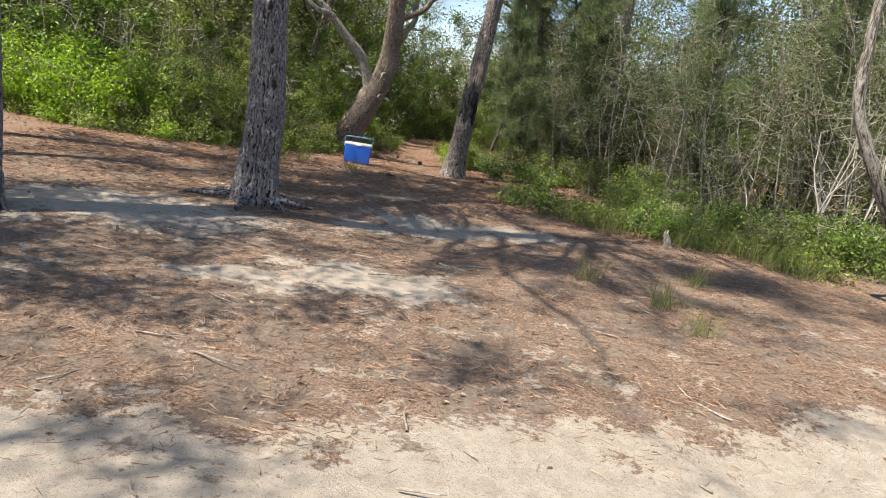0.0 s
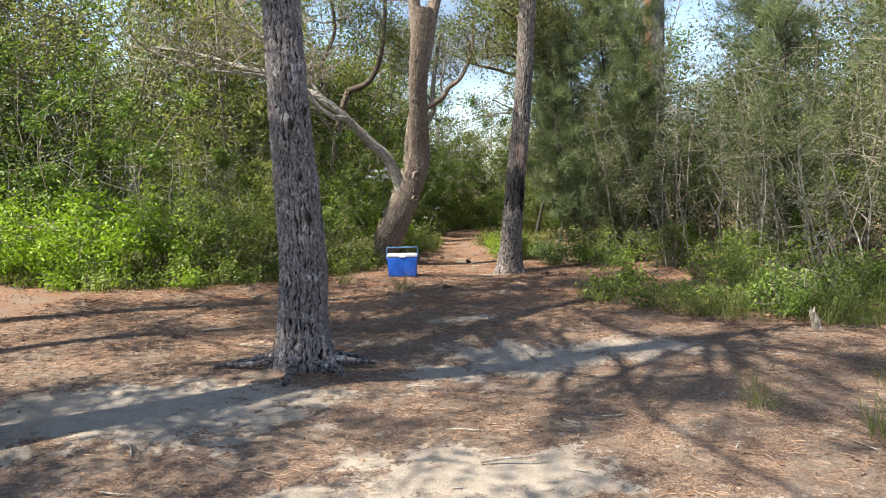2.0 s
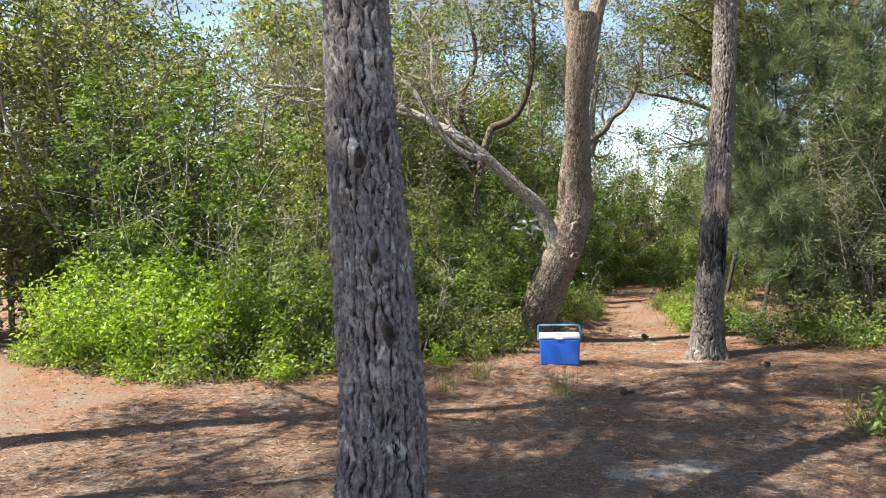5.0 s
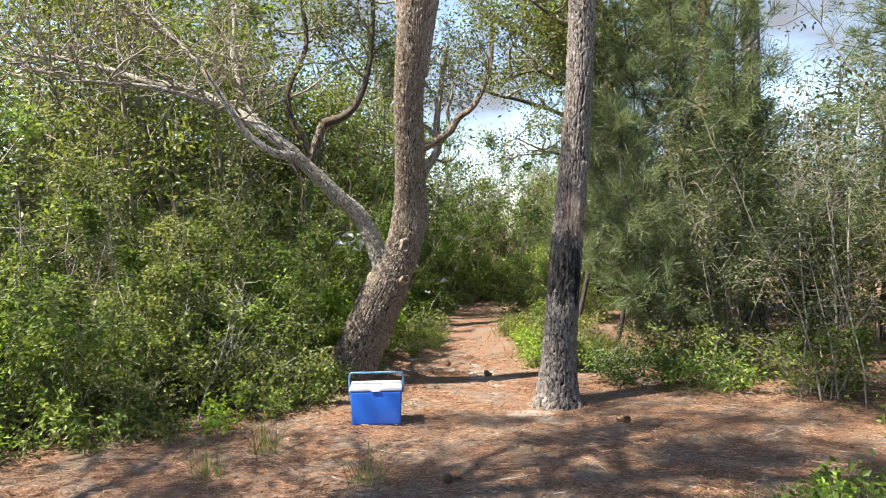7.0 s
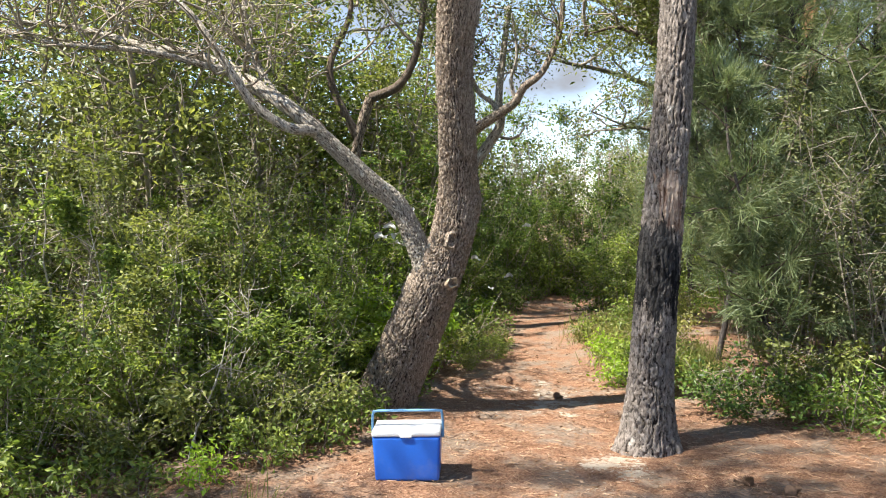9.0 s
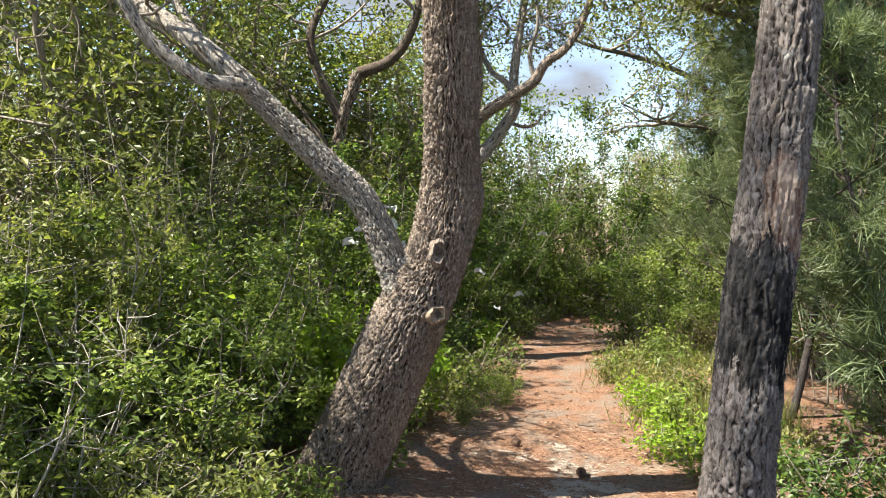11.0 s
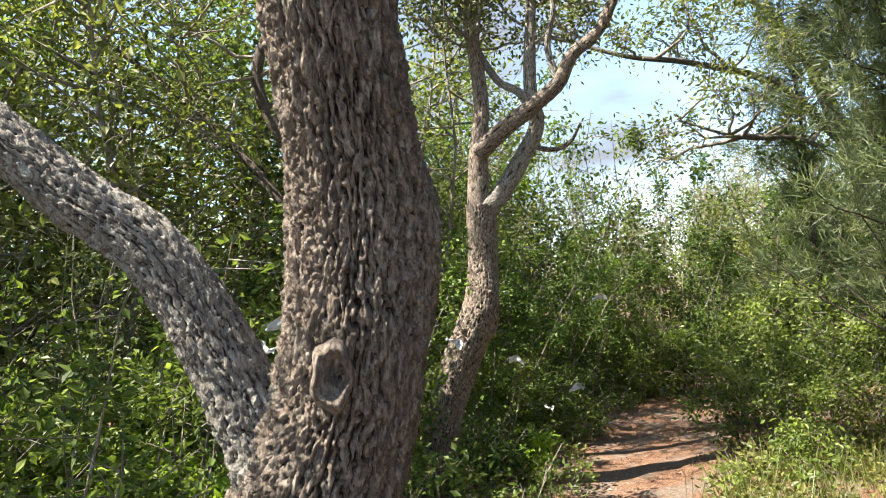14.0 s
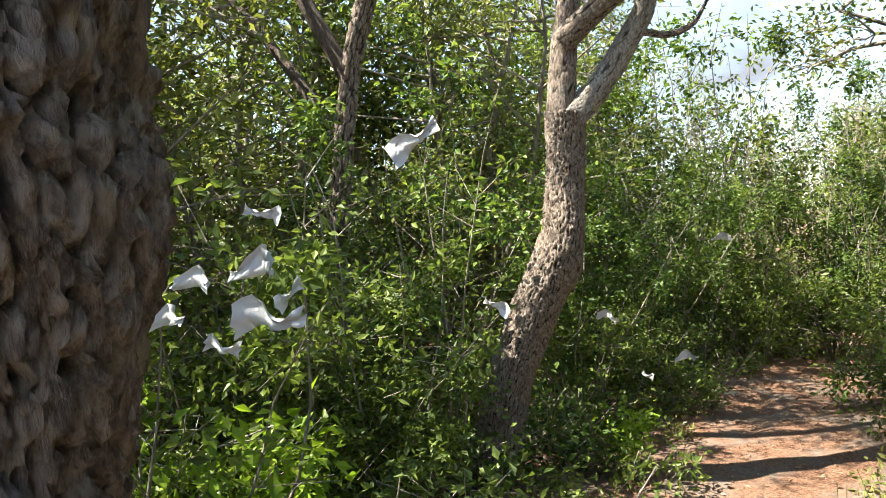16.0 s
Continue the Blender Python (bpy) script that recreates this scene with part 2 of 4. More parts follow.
M_BLUE = plain("blue_plastic", (0.012, 0.10, 0.48), 0.42, 0.08)
M_WHITE = plain("white_plastic", (0.62, 0.63, 0.64), 0.45, 0.05)
M_PALEBLUE = plain("pale_blue_plastic", (0.12, 0.27, 0.44), 0.45, 0.06)
M_SCRAP = plain("white_sheet", (0.55, 0.55, 0.54), 0.8, 0.05)
M_CUTWOOD = plain("cut_wood", (0.34, 0.26, 0.18), 0.85, 0.6, 45.0, 0.6)
M_KNOT = plain("knot_wood", (0.035, 0.023, 0.018), 0.9, 0.6, 40.0, 0.5)
M_STUMP = plain("weathered_wood", (0.36, 0.32, 0.27), 0.9, 0.5, 25.0, 0.5)
M_CONE = plain("pine_cone_scale", (0.16, 0.095, 0.06), 0.8, 0.5, 40.0)


# ---- mesh tools ----
def solid(name, verts, faces, mat, smooth=True, plate=None):
    """One mesh from a vertex array and an array of triangles or quads."""
    me = bpy.data.meshes.new(name)
    verts, faces = np.asarray(verts, dtype=np.float32), np.asarray(faces, dtype=np.int32)
    k = faces.shape[1]
    me.vertices.add(len(verts))
    me.vertices.foreach_set("co", verts.ravel())
    me.loops.add(faces.size)
    me.loops.foreach_set("vertex_index", faces.ravel())
    me.polygons.add(len(faces))
    me.polygons.foreach_set("loop_start", np.arange(0, faces.size, k, dtype=np.int32))
    me.polygons.foreach_set("use_smooth", np.full(len(faces), smooth))
    me.update(calc_edges=True)
    me.materials.append(mat)
    # plain bark tubes: one even tone near the furrow colour, dark as backlit limbs
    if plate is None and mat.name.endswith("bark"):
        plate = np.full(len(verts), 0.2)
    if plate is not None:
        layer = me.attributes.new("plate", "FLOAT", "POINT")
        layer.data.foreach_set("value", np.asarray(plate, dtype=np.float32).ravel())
    return me


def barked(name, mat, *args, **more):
    """A mesh of bark_tube, which keeps where plates and furrows lie, for the furrow darkening."""
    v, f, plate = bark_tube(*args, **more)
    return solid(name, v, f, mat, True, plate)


def join(pieces):
    """Several (verts, faces) of one face size as one."""
    vs, fs, at = [], [], 0
    for v, f in pieces:
        vs.append(v)
        fs.append(np.asarray(f) + at)
        at += len(v)
    return np.concatenate(vs), np.concatenate(fs)


def thing(name, x, y, label, category, group="", z=None, turn=0.0, kind=""):
    ob = new(name)
    ob.empty_display_size = 0.1
    ob.matrix_world = pose(x, y, floor_at(x, y) if z is None else z, 0, 0, turn)
    return tagged(ob, label, category, group, kind)


def part(name, data, parent, label=""):
    """Link a mesh, or a bmesh with its material, as one part."""
    ob = new(name, data)
    ob.parent = parent
    return tagged(ob, label, kind="stuff" if name in ("branchwork", "foliage", "crown", "grass") else "")


def bm_mesh(name, bm, mat, smooth=False):
    me = bpy.data.meshes.new(name)
    bm.to_mesh(me)
    bm.free()
    me.materials.append(mat)
    for p in me.polygons:
        p.use_smooth = smooth
    return me


def spline(points, radii, steps):
    """A smooth curve through points, with its radius, sampled evenly."""
    p, r = np.asarray(points, float), np.asarray(radii, float)
    s = np.concatenate([[0], np.cumsum(np.linalg.norm(np.diff(p, axis=0), axis=1))])
    q = np.vstack([2 * p[0] - p[1], p, 2 * p[-1] - p[-2]])
    out, rad = [], []
    for d in np.linspace(0, s[-1], steps):
        k = min(max(np.searchsorted(s, d) - 1, 0), len(p) - 2)
        t = (d - s[k]) / max(s[k + 1] - s[k], 1e-9)
        a, b, c, e = q[k], q[k + 1], q[k + 2], q[k + 3]
        out.append(0.5 * (2 * b + (c - a) * t + (2 * a - 5 * b + 4 * c - e) * t * t + (3 * b - a - 3 * c + e) * t ** 3))
        rad.append(r[k] + (r[k + 1] - r[k]) * t)
    return np.array(out), np.array(rad)


def frames_along(c):
    """Two side vectors at each point of a curve, carried along without twist."""
    tan = np.gradient(c, axis=0)
    tan /= np.linalg.norm(tan, axis=1, keepdims=True) + 1e-9
    side = np.cross(tan[0], (0, 1, 0) if abs(tan[0][1]) < 0.9 else (1, 0, 0))
    us = []
    for t in tan:
        side = side - t * np.dot(side, t)
        side /= np.linalg.norm(side) + 1e-9
        us.append(side)
    us = np.array(us)
    return us, np.cross(tan, us)


def tube(c, r, sides, closed_tip=True):
    """A plain tapering tube, in quads."""
    u, v = frames_along(c)
    a = np.linspace(0, 2 * np.pi, sides, endpoint=False)
    ring = np.cos(a)[None, :, None] * u[:, None] + np.sin(a)[None, :, None] * v[:, None]
    verts = (c[:, None] + ring * r[:, None, None]).reshape(-1, 3)
    i, j = np.meshgrid(np.arange(len(c) - 1), np.arange(sides), indexing="ij")
    k = (j + 1) % sides
    faces = np.stack([i * sides + j, i * sides + k, (i + 1) * sides + k, (i + 1) * sides + j], -1).reshape(-1, 4)
    return verts, faces


def lattice(u, v, nu, rng):
    """Smooth noise from 0 to 1 with period nu in u."""
    nv = int(v.max()) + 4
    g = rng.random((nv, nu))
    iu, iv = np.floor(u).astype(int), np.clip(np.floor(v).astype(int), 0, nv - 2)
    fu, fv = u - np.floor(u), np.clip(v - iv, 0, 1)
    fu, fv = fu * fu * (3 - 2 * fu), fv * fv * (3 - 2 * fv)
    a, b = iu % nu, (iu + 1) % nu
    return (g[iv, a] * (1 - fu) + g[iv, b] * fu) * (1 - fv) + (g[iv + 1, a] * (1 - fu) + g[iv + 1, b] * fu) * fv


def cells(u, v, nu, rng, jitter=1.0):
    """For scattered seeds with period nu in u: the gap between nearest and second nearest, the nearest one's value, and the way from it."""
    nv = int(v.max()) + 4
    ju, jv, val = rng.random((nv + 2, nu)), rng.random((nv + 2, nu)), rng.random((nv + 2, nu))
    iu, iv = np.floor(u).astype(int), np.floor(v).astype(int)
    f1, f2, own, tu, tv = np.full(u.shape, 9.0), np.full(u.shape, 9.0), np.zeros(u.shape), np.zeros(u.shape), np.zeros(u.shape)
    for dv in (-1, 0, 1):
        for du in (-1, 0, 1):
            cu, cv = iu + du, np.clip(iv + dv, -1, nv)
            m = cu % nu
            x, y = u - (cu + 0.5 + (ju[cv + 1, m] - 0.5) * jitter), v - (cv + 0.5 + (jv[cv + 1, m] - 0.5) * jitter)
            d = 0.75 * np.maximum(np.abs(x), np.abs(y)) + 0.25 * np.hypot(x, y)
            near = d < f1
            f2 = np.where(near, f1, np.minimum(f2, d))
            own, tu, tv = np.where(near, val[cv + 1, m], own), np.where(near, x, tu), np.where(near, y, tv)
            f1 = np.where(near, d, f1)
    return f2 - f1, own, tu, tv


def bark_tube(points, radii, around, steps, rng, plate=(0.05, 0.11), depth=0.012, ridge=0.25, lumps=(), flare=0.0, wave=0.5):
    """A trunk or limb whose bark plates and furrows are real relief. lumps: (metres along, angle, size, height)."""
    c, r = spline(points, radii, steps)
    u, v = frames_along(c)
    along = np.concatenate([[0], np.cumsum(np.linalg.norm(np.diff(c, axis=0), axis=1))])
    a, s = np.meshgrid(np.linspace(0, 2 * np.pi, around, endpoint=False), along)
    nu = max(5, int(round(2 * np.pi * r.mean() / plate[0])))
    x, y = a / (2 * np.pi) * nu, s / plate[1] + 2
    warp_u = wave * (0.6 * (lattice(x, y * 0.8, nu, rng) - 0.5) + 0.5 * (lattice(x * 3, y * 3, nu * 3, rng) - 0.5))
    warp_v = wave * (0.9 * (lattice(x, y, nu, rng) - 0.5) + 0.5 * (lattice(x * 3, y * 3, nu * 3, rng) - 0.5))
    x, y = (x + warp_u) % nu, np.maximum(y + warp_v, 0.5)
    gap, own, tu, tv = cells(x, y, nu, rng)
    gap = np.clip(gap / ridge, 0, 1)
    shelf = gap * gap * (3 - 2 * gap)
    gap2, own2, tu2, tv2 = cells((x * 2) % (nu * 2), y * 2.2, nu * 2, rng)
    crack = np.clip(gap2 / (ridge * 0.9), 0, 1)
    grain = 0.6 * lattice((x * 4) % (nu * 4), y * 3, nu * 4, rng) + 0.4 * lattice((x * 9) % (nu * 9), y * 8, nu * 9, rng)
    if wave > 1:
        # long meandering ridges, each broken across at its own heights
        x = x + 1.1 * (lattice(x, y * 0.55, nu, rng) - 0.5) + 0.5 * (lattice((x * 2) % (nu * 2), y * 1.7, nu * 2, rng) - 0.5)
        strip = np.floor(x).astype(int) % nu
        rise = y * 0.8 + rng.random(nu)[strip] * 3
        block = rng.random((nu, int(rise.max()) + 2))[strip, np.floor(rise).astype(int)]
        side = np.clip(np.abs(np.sin(np.pi * x)) / 0.85, 0, 1)
        across = np.clip(np.abs(np.sin(np.pi * rise)) / 0.22, 0, 1)
        shelf = side * side * (3 - 2 * side) * (0.3 + 0.7 * across)
        own, tv, tu = block, (rise % 1) - 0.5, (x % 1) - 0.5
    h = shelf * (0.5 + 0.4 * own + 0.3 * tv * (own2 - 0.3) + 0.3 * tu * (own - 0.5)) + 0.34 * crack * (0.4 + own2) + 0.26 * grain
    radius = r[:, None] * (1 + 0.035 * np.sin(a * 2 + s * 1.7) + 0.025 * np.sin(a * 3 - s * 2.9)) + depth * (h - 0.95)
    for at, angle, size, height in lumps:
        da = (a - angle + np.pi) % (2 * np.pi) - np.pi
        d2 = ((s - at) ** 2 + (da * r[:, None]) ** 2) / size ** 2
        radius += height * (np.exp(-d2 * 1.5) - 0.75 * np.exp(-d2 * 9))
    if flare:
        foot = np.exp(-s / 0.14)
        radius += foot * flare * (0.45 + 0.9 * np.clip(np.sin(a * 2.5 + 0.6) + 0.4 * np.sin(a * 4 + 2), 0, 2))
    ring = np.cos(a)[..., None] * u[:, None] + np.sin(a)[..., None] * v[:, None]
    verts = (c[:, None] + ring * radius[..., None]).reshape(-1, 3)
    i, j = np.meshgrid(np.arange(steps - 1), np.arange(around), indexing="ij")
    k = (j + 1) % around
    faces = np.stack([i * around + j, i * around + k, (i + 1) * around + k, (i + 1) * around + j], -1).reshape(-1, 4)
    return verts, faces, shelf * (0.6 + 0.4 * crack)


def unit(v):
    return v / (np.linalg.norm(v, axis=-1, keepdims=True) + 1e-9)


def leaves(at, out, size, rng, width=0.45, fold=0.25, droop=0.25, spread=0.9):
    """Folded lozenge leaves at the given points, pointing roughly along out; each is an island of its own."""
    n = len(at)
    d = unit((out + rng.normal(0, spread, (n, 3)) - np.array((0, 0, droop))) * np.array((1, 1, 0.7)))
    side = unit(np.cross(d, rng.normal(0, 0.95, (n, 3)) + np.array((0, 0, 0.8))))
    up = np.cross(side, d)
    s = (size * rng.uniform(0.65, 1.25, n))[:, None]
    mid = at + d * s * 0.45
    v = np.stack([at, mid + side * s * width * 0.5 + up * s * fold * 0.4, at + d * s, mid - side * s * width * 0.5 + up * s * fold * 0.4], 1)
    base = np.arange(n)[:, None] * 4
    f = np.stack([base + (0, 1, 2), base + (0, 2, 3)], 1).reshape(-1, 3)
    return v.reshape(-1, 3), f


def blades(at, way, length, width, rng):
    """Thin needles or straws as long single triangles pairs."""
    n = len(at)
    side = unit(np.cross(way, rng.normal(0, 1, (n, 3))))
    ln = (length * rng.uniform(0.6, 1.3, n))[:, None]
    v = np.stack([at - side * width / 2, at + side * width / 2, at + way * ln + side * width / 4, at + way * ln - side * width / 4], 1)
    base = np.arange(n)[:, None] * 4
    f = np.stack([base + (0, 1, 2), base + (0, 2, 3)], 1).reshape(-1, 3)
    return v.reshape(-1, 3), f


def wander(start, way, length, steps, rng, bend=0.25, lift=0.0):
    """A crooked line of points."""
    p, d = np.array(start, float), unit(np.array(way, float))
    out = [p]
    for _ in range(steps):
        d = unit(d + rng.normal(0, bend, 3) + np.array((0, 0, lift)))
        p = p + d * length / steps
        out.append(p)
    return np.array(out)


# ---- ground ----
HEIGHTS = np.array([(-60, -0.45), (0, -0.38), (3.6, -0.22), (4.5, -0.16), (6, -0.05), (7, 0.0), (8.2, 0.05), (11, 0.03), (14, 0.0), (20, 0.04), (60, 0.1)])
PATH_LINE = np.array([(11.0, -0.45), (13, -0.5), (16, -0.45), (18.4, -0.37), (20.2, -0.27), (21.2, 0.05), (21.9, 0.7), (22.6, 1.8)])


def floor_at(x, y):
    x, y = np.asarray(x, float), np.asarray(y, float)
    h = np.interp(y, HEIGHTS[:, 0], HEIGHTS[:, 1])
    h = h + 0.02 * np.sin(x * 1.1 + 0.7 * y) + 0.014 * np.sin(2.3 * y - 1.7 * x + 1) + 0.05 * np.clip((np.abs(x + 0.4) - 4) / 4, 0, 1)
    h = h + 0.05 * np.exp(-((x + 1.57) ** 2 + (y - 7.15) ** 2) / 0.25) - 0.03 * on_path(x, y) - 0.05 * np.exp(-((x - 0.4) ** 2 + (y - 13.4) ** 2) / 0.3)
    return h if h.ndim else float(h)


def on_path(x, y):
    mid = np.interp(y, PATH_LINE[:, 0], PATH_LINE[:, 1])
    wide = np.interp(y, (12, 14.5, 17, 21, 23), (0.9, 0.58, 0.36, 0.40, 0.8))
    return np.clip(1.6 - np.abs(x - mid) / wide, 0, 1) * ((y > 12) & (y < 23))


SANDY = ((-0.33, 5.42, 0.62, 0.24, 1.0), (-1.15, 5.05, 0.6, 0.16, 0.75), (0.1, 7.5, 0.62, 0.30, 0.9), (-2.45, 6.3, 1.0, 0.36, 1.0), (-1.5, 8.0, 0.55, 0.14, 0.6),
         (-0.5, 7.1, 0.4, 0.2, 0.7), (0.95, 7.7, 0.5, 0.26, 0.75), (-0.4, 9.05, 0.35, 0.14, 0.7), (-0.35, 14.8, 0.4, 0.55, 0.5), (0.05, 12.95, 0.3, 0.25, 0.5),
         (-3.4, 5.6, 0.7, 0.3, 0.75), (0.15, 4.75, 0.5, 0.14, 0.45), (1.0, 5.0, 0.4, 0.12, 0.4))


def bareness(x, y):
    """How far the sand lies bare of needles, 0 to 1."""
    b = np.clip(0.55 - (y - (3.35 + 0.3 * x + 0.15 * np.sin(x * 3.1))) * 0.75, 0.0, 0.95)
    for cx, cy, rx, ry, top in SANDY:
        b = np.maximum(b, top * 0.95 * np.exp(-(((x - cx) / rx / 1.2) ** 2 + ((y - cy) / ry / 1.5) ** 2) * 0.8))
    return np.maximum(b, 0.25 * np.exp(-((y - 5.0) / 2.4) ** 2))


def axis(lo, hi, step, far):
    inner = np.arange(lo, hi, step)
    grow = step * 1.25 ** np.arange(1, 60)
    tail = np.cumsum(grow)
    tail = tail[tail < far]
    return np.concatenate([(lo - tail)[::-1], inner, hi - step + tail])


gx, gy = np.meshgrid(axis(-7, 5, 0.085, 900), axis(1.5, 22.5, 0.085, 900))
rough = np.array([noise.fractal(Vector((a * 2.2, b * 2.2, 0)), 0.9, 2.1, 4) for a, b in zip(gx.ravel(), gy.ravel())]).reshape(gx.shape)
gz = floor_at(gx, gy) + 0.012 * rough
rows, cols = gx.shape
gi, gj = np.meshgrid(np.arange(rows - 1), np.arange(cols - 1), indexing="ij")
gf = np.stack([gi * cols + gj, gi * cols + gj + 1, (gi + 1) * cols + gj + 1, (gi + 1) * cols + gj], -1).reshape(-1, 4)
ground_mesh = solid("ground", np.stack([gx, gy, gz], -1).reshape(-1, 3), gf, M_GROUND)
bare_layer = ground_mesh.attributes.new("bare", "FLOAT", "POINT")
bare_layer.data.foreach_set("value", np.clip(bareness(gx, gy) + 0.12 * rough, 0, 1).ravel().astype(np.float32))
rust_layer = ground_mesh.attributes.new("rust", "FLOAT", "POINT")
rust_layer.data.foreach_set("value", np.clip((gy - 7.0) / 4.0 + 0.25 * rough, 0, 1).ravel().astype(np.float32))
ground = tagged(new("ground", ground_mesh), "sandy forest floor strewn with reddish pine needles and dappled shade", "ground", kind="structure")


# ---- trunks ----
def crown_branches(rng, start, reach, count, tips, low=0.1, lift=0.12, thick=0.05, sides=6, fork=4, bend=0.22, cone=None):
    """Crooked limbs from the given start points; their twigs' ends are added to tips."""
    out = []
    for _ in range(count):
        s = start[rng.integers(len(start))]
        a = rng.uniform(0, 2 * np.pi) if cone is None else rng.uniform(*cone)
        way = (math.cos(a), math.sin(a), rng.uniform(low, low + 0.7))
        ln = reach * rng.uniform(0.6, 1.15)
        c = wander(s, way, ln, 7, rng, bend, lift)
        r = np.linspace(thick * rng.uniform(0.7, 1.2), thick * 0.22, 8)
        out.append(tube(c, r, sides))
        for k in range(fork):
            i = rng.integers(2, 8)
            w = unit(c[i] - c[i - 1]) + rng.normal(0, 0.65, 3)
            c2 = wander(c[i], w, ln * rng.uniform(0.3, 0.55), 5, rng, bend * 1.2, lift)
            out.append(tube(c2, np.linspace(r[i] * 0.6, 0.006, 6), 4))
            for j in range(3):
                q = rng.integers(2, 6)
                c3 = wander(c2[q], unit(c2[q] - c2[q - 1]) + rng.normal(0, 0.7, 3), ln * rng.uniform(0.12, 0.25), 3, rng, 0.3, lift)
                out.append(tube(c3, np.linspace(0.008, 0.003, 4), 3))
                tips.append(c3[-1])
                tips.append(c3[1])
            tips.append(c2[-1])
        tips.append(c[-1])
    return join(out)


def leaf_clumps(rng, tips, spread, per, size, width=0.45):
    tips = np.array(tips)
    at = np.repeat(tips, per, axis=0)
    off = rng.normal(0, spread, at.shape)
    return leaves(at + off, off / spread * 0.6, size, rng, width)


def needle_tufts(rng, tips, per, length, width=0.006):
    tips = np.array(tips)
    at = np.repeat(tips, per, axis=0) + rng.normal(0, 0.09, (len(tips) * per, 3))
    way = unit(rng.normal(0, 1, at.shape) + np.array((0, 0, 0.35)))
    return blades(at, way, length, width, rng)


def knot(name, tree, at, way, wide, tall, rise, mat, seed, label=""):
    """An oval scar on a trunk: a lumpy raised lip round a sunken, cracked middle."""
    rng = np.random.default_rng(seed)
    t, a = np.meshgrid(np.linspace(0, 1, 16), np.linspace(0, 2 * np.pi, 40, endpoint=False), indexing="ij")
    lip = 1 + 0.13 * np.sin(a * 2 + rng.uniform(0, 6)) + 0.08 * np.sin(a * 5 + rng.uniform(0, 6))
    px, pz = t * wide * lip * np.cos(a), t * tall * lip * np.sin(a)
    high = rise * (np.exp(-((t - 0.62) / 0.2) ** 2) * (0.75 + 0.25 * np.sin(a * 3 + 1)) + 0.42 * (1 - t) - 1.6 * np.clip(t - 0.8, 0, 1) / 0.2)
    pit = ((px + wide * 0.3) / (wide * 0.26)) ** 2 + ((pz + tall * 0.05) / (tall * 0.42)) ** 2
    high = high - rise * 1.1 * np.exp(-pit) + rng.normal(0, rise * 0.07, t.shape)
    d = Vector(way).normalized()
    side = d.cross(Vector((0, 0, 1))).normalized()
    up = side.cross(d)
    v = np.array(at) + px[..., None] * np.array(side) + pz[..., None] * np.array(up) + high[..., None] * np.array(d)
    i, j = np.meshgrid(np.arange(15), np.arange(40), indexing="ij")
    q = (j + 1) % 40
    f = np.stack([i * 40 + j, (i + 1) * 40 + j, (i + 1) * 40 + q, i * 40 + q], -1).reshape(-1, 4)
    part(name, solid(name, v.reshape(-1, 3), f, mat, True, np.ones(len(v) * 40)), tree, label)


def pine(name, x, y, label, points, radii, around, steps, mat, seed, crown_z, crown_reach, crown_count, plate=(0.05, 0.1), depth=0.014, lumps=(), flare=0.09, tall_per=34, knots=(), needle=0.008):
    rng = np.random.default_rng(seed)
    tree = thing(name, x, y, label, "pine tree", "pine trees")
    p = np.array(points, float)
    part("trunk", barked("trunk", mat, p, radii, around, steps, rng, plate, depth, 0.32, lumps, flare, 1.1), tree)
    for k, (at, size) in enumerate(knots):
        knot("knot", tree, at, (0.45, -1, 0), size * 0.6, size * 1.15, size * 0.3, M_KNOT, seed + 50 + k, "dark broken branch knot")
    top, r_top = p[-1], radii[-1]
    up = wander(top, p[-1] - p[-2], crown_z[1] - top[2], 10, rng, 0.05, 0.05)
    part("upper_trunk", barked("upper_trunk", mat, up, np.linspace(r_top, 0.05, 11), 40, 110, rng, plate, depth, 0.25), tree)
    tips = []
    starts = [q for q in up if q[2] > crown_z[0]]
    part("branchwork", solid("branchwork", *crown_branches(rng, starts, crown_reach, crown_count, tips, -0.1, 0.05, 0.045), mat), tree)
    keep = rng.random(len(tips) // 7 + 1) < 0.55
    tips = [q for k, q in enumerate(tips) if keep[k // 7]]
    part("foliage", solid("foliage", *needle_tufts(rng, tips, int(tall_per * 1.5), 0.19, needle), M_NEEDLE, False), tree)
    return tree


first_pine = pine("pine_tree", -1.58, 7.15, "mature pine with grey plated bark standing in the clearing",
     [(0, -0.02, -0.08), (-0.005, 0.03, 0.3), (-0.01, 0.1, 0.8), (-0.1, 0.27, 1.7), (-0.18, 0.47, 2.4), (-0.28, 0.75, 3.4)], [0.19, 0.17, 0.162, 0.154, 0.147, 0.138],
     175, 430, M_PINE, 11, (6.5, 11.0), 2.6, 10, (0.036, 0.08), 0.024, ((1.72, 1.3, 0.05, 0.025), (1.98, 1.9, 0.05, -0.03), (1.3, 1.5, 0.06, -0.025), (0.8, 1.9, 0.06, -0.03), (2.1, 1.2, 0.04, -0.02)),
     knots=(((-0.06, 0.085, 1.73), 0.034), ((0.035, 0.14, 1.83), 0.03), ((0.01, 0.02, 1.36), 0.03), ((0.07, -0.02, 1.06), 0.04)), needle=0.010)
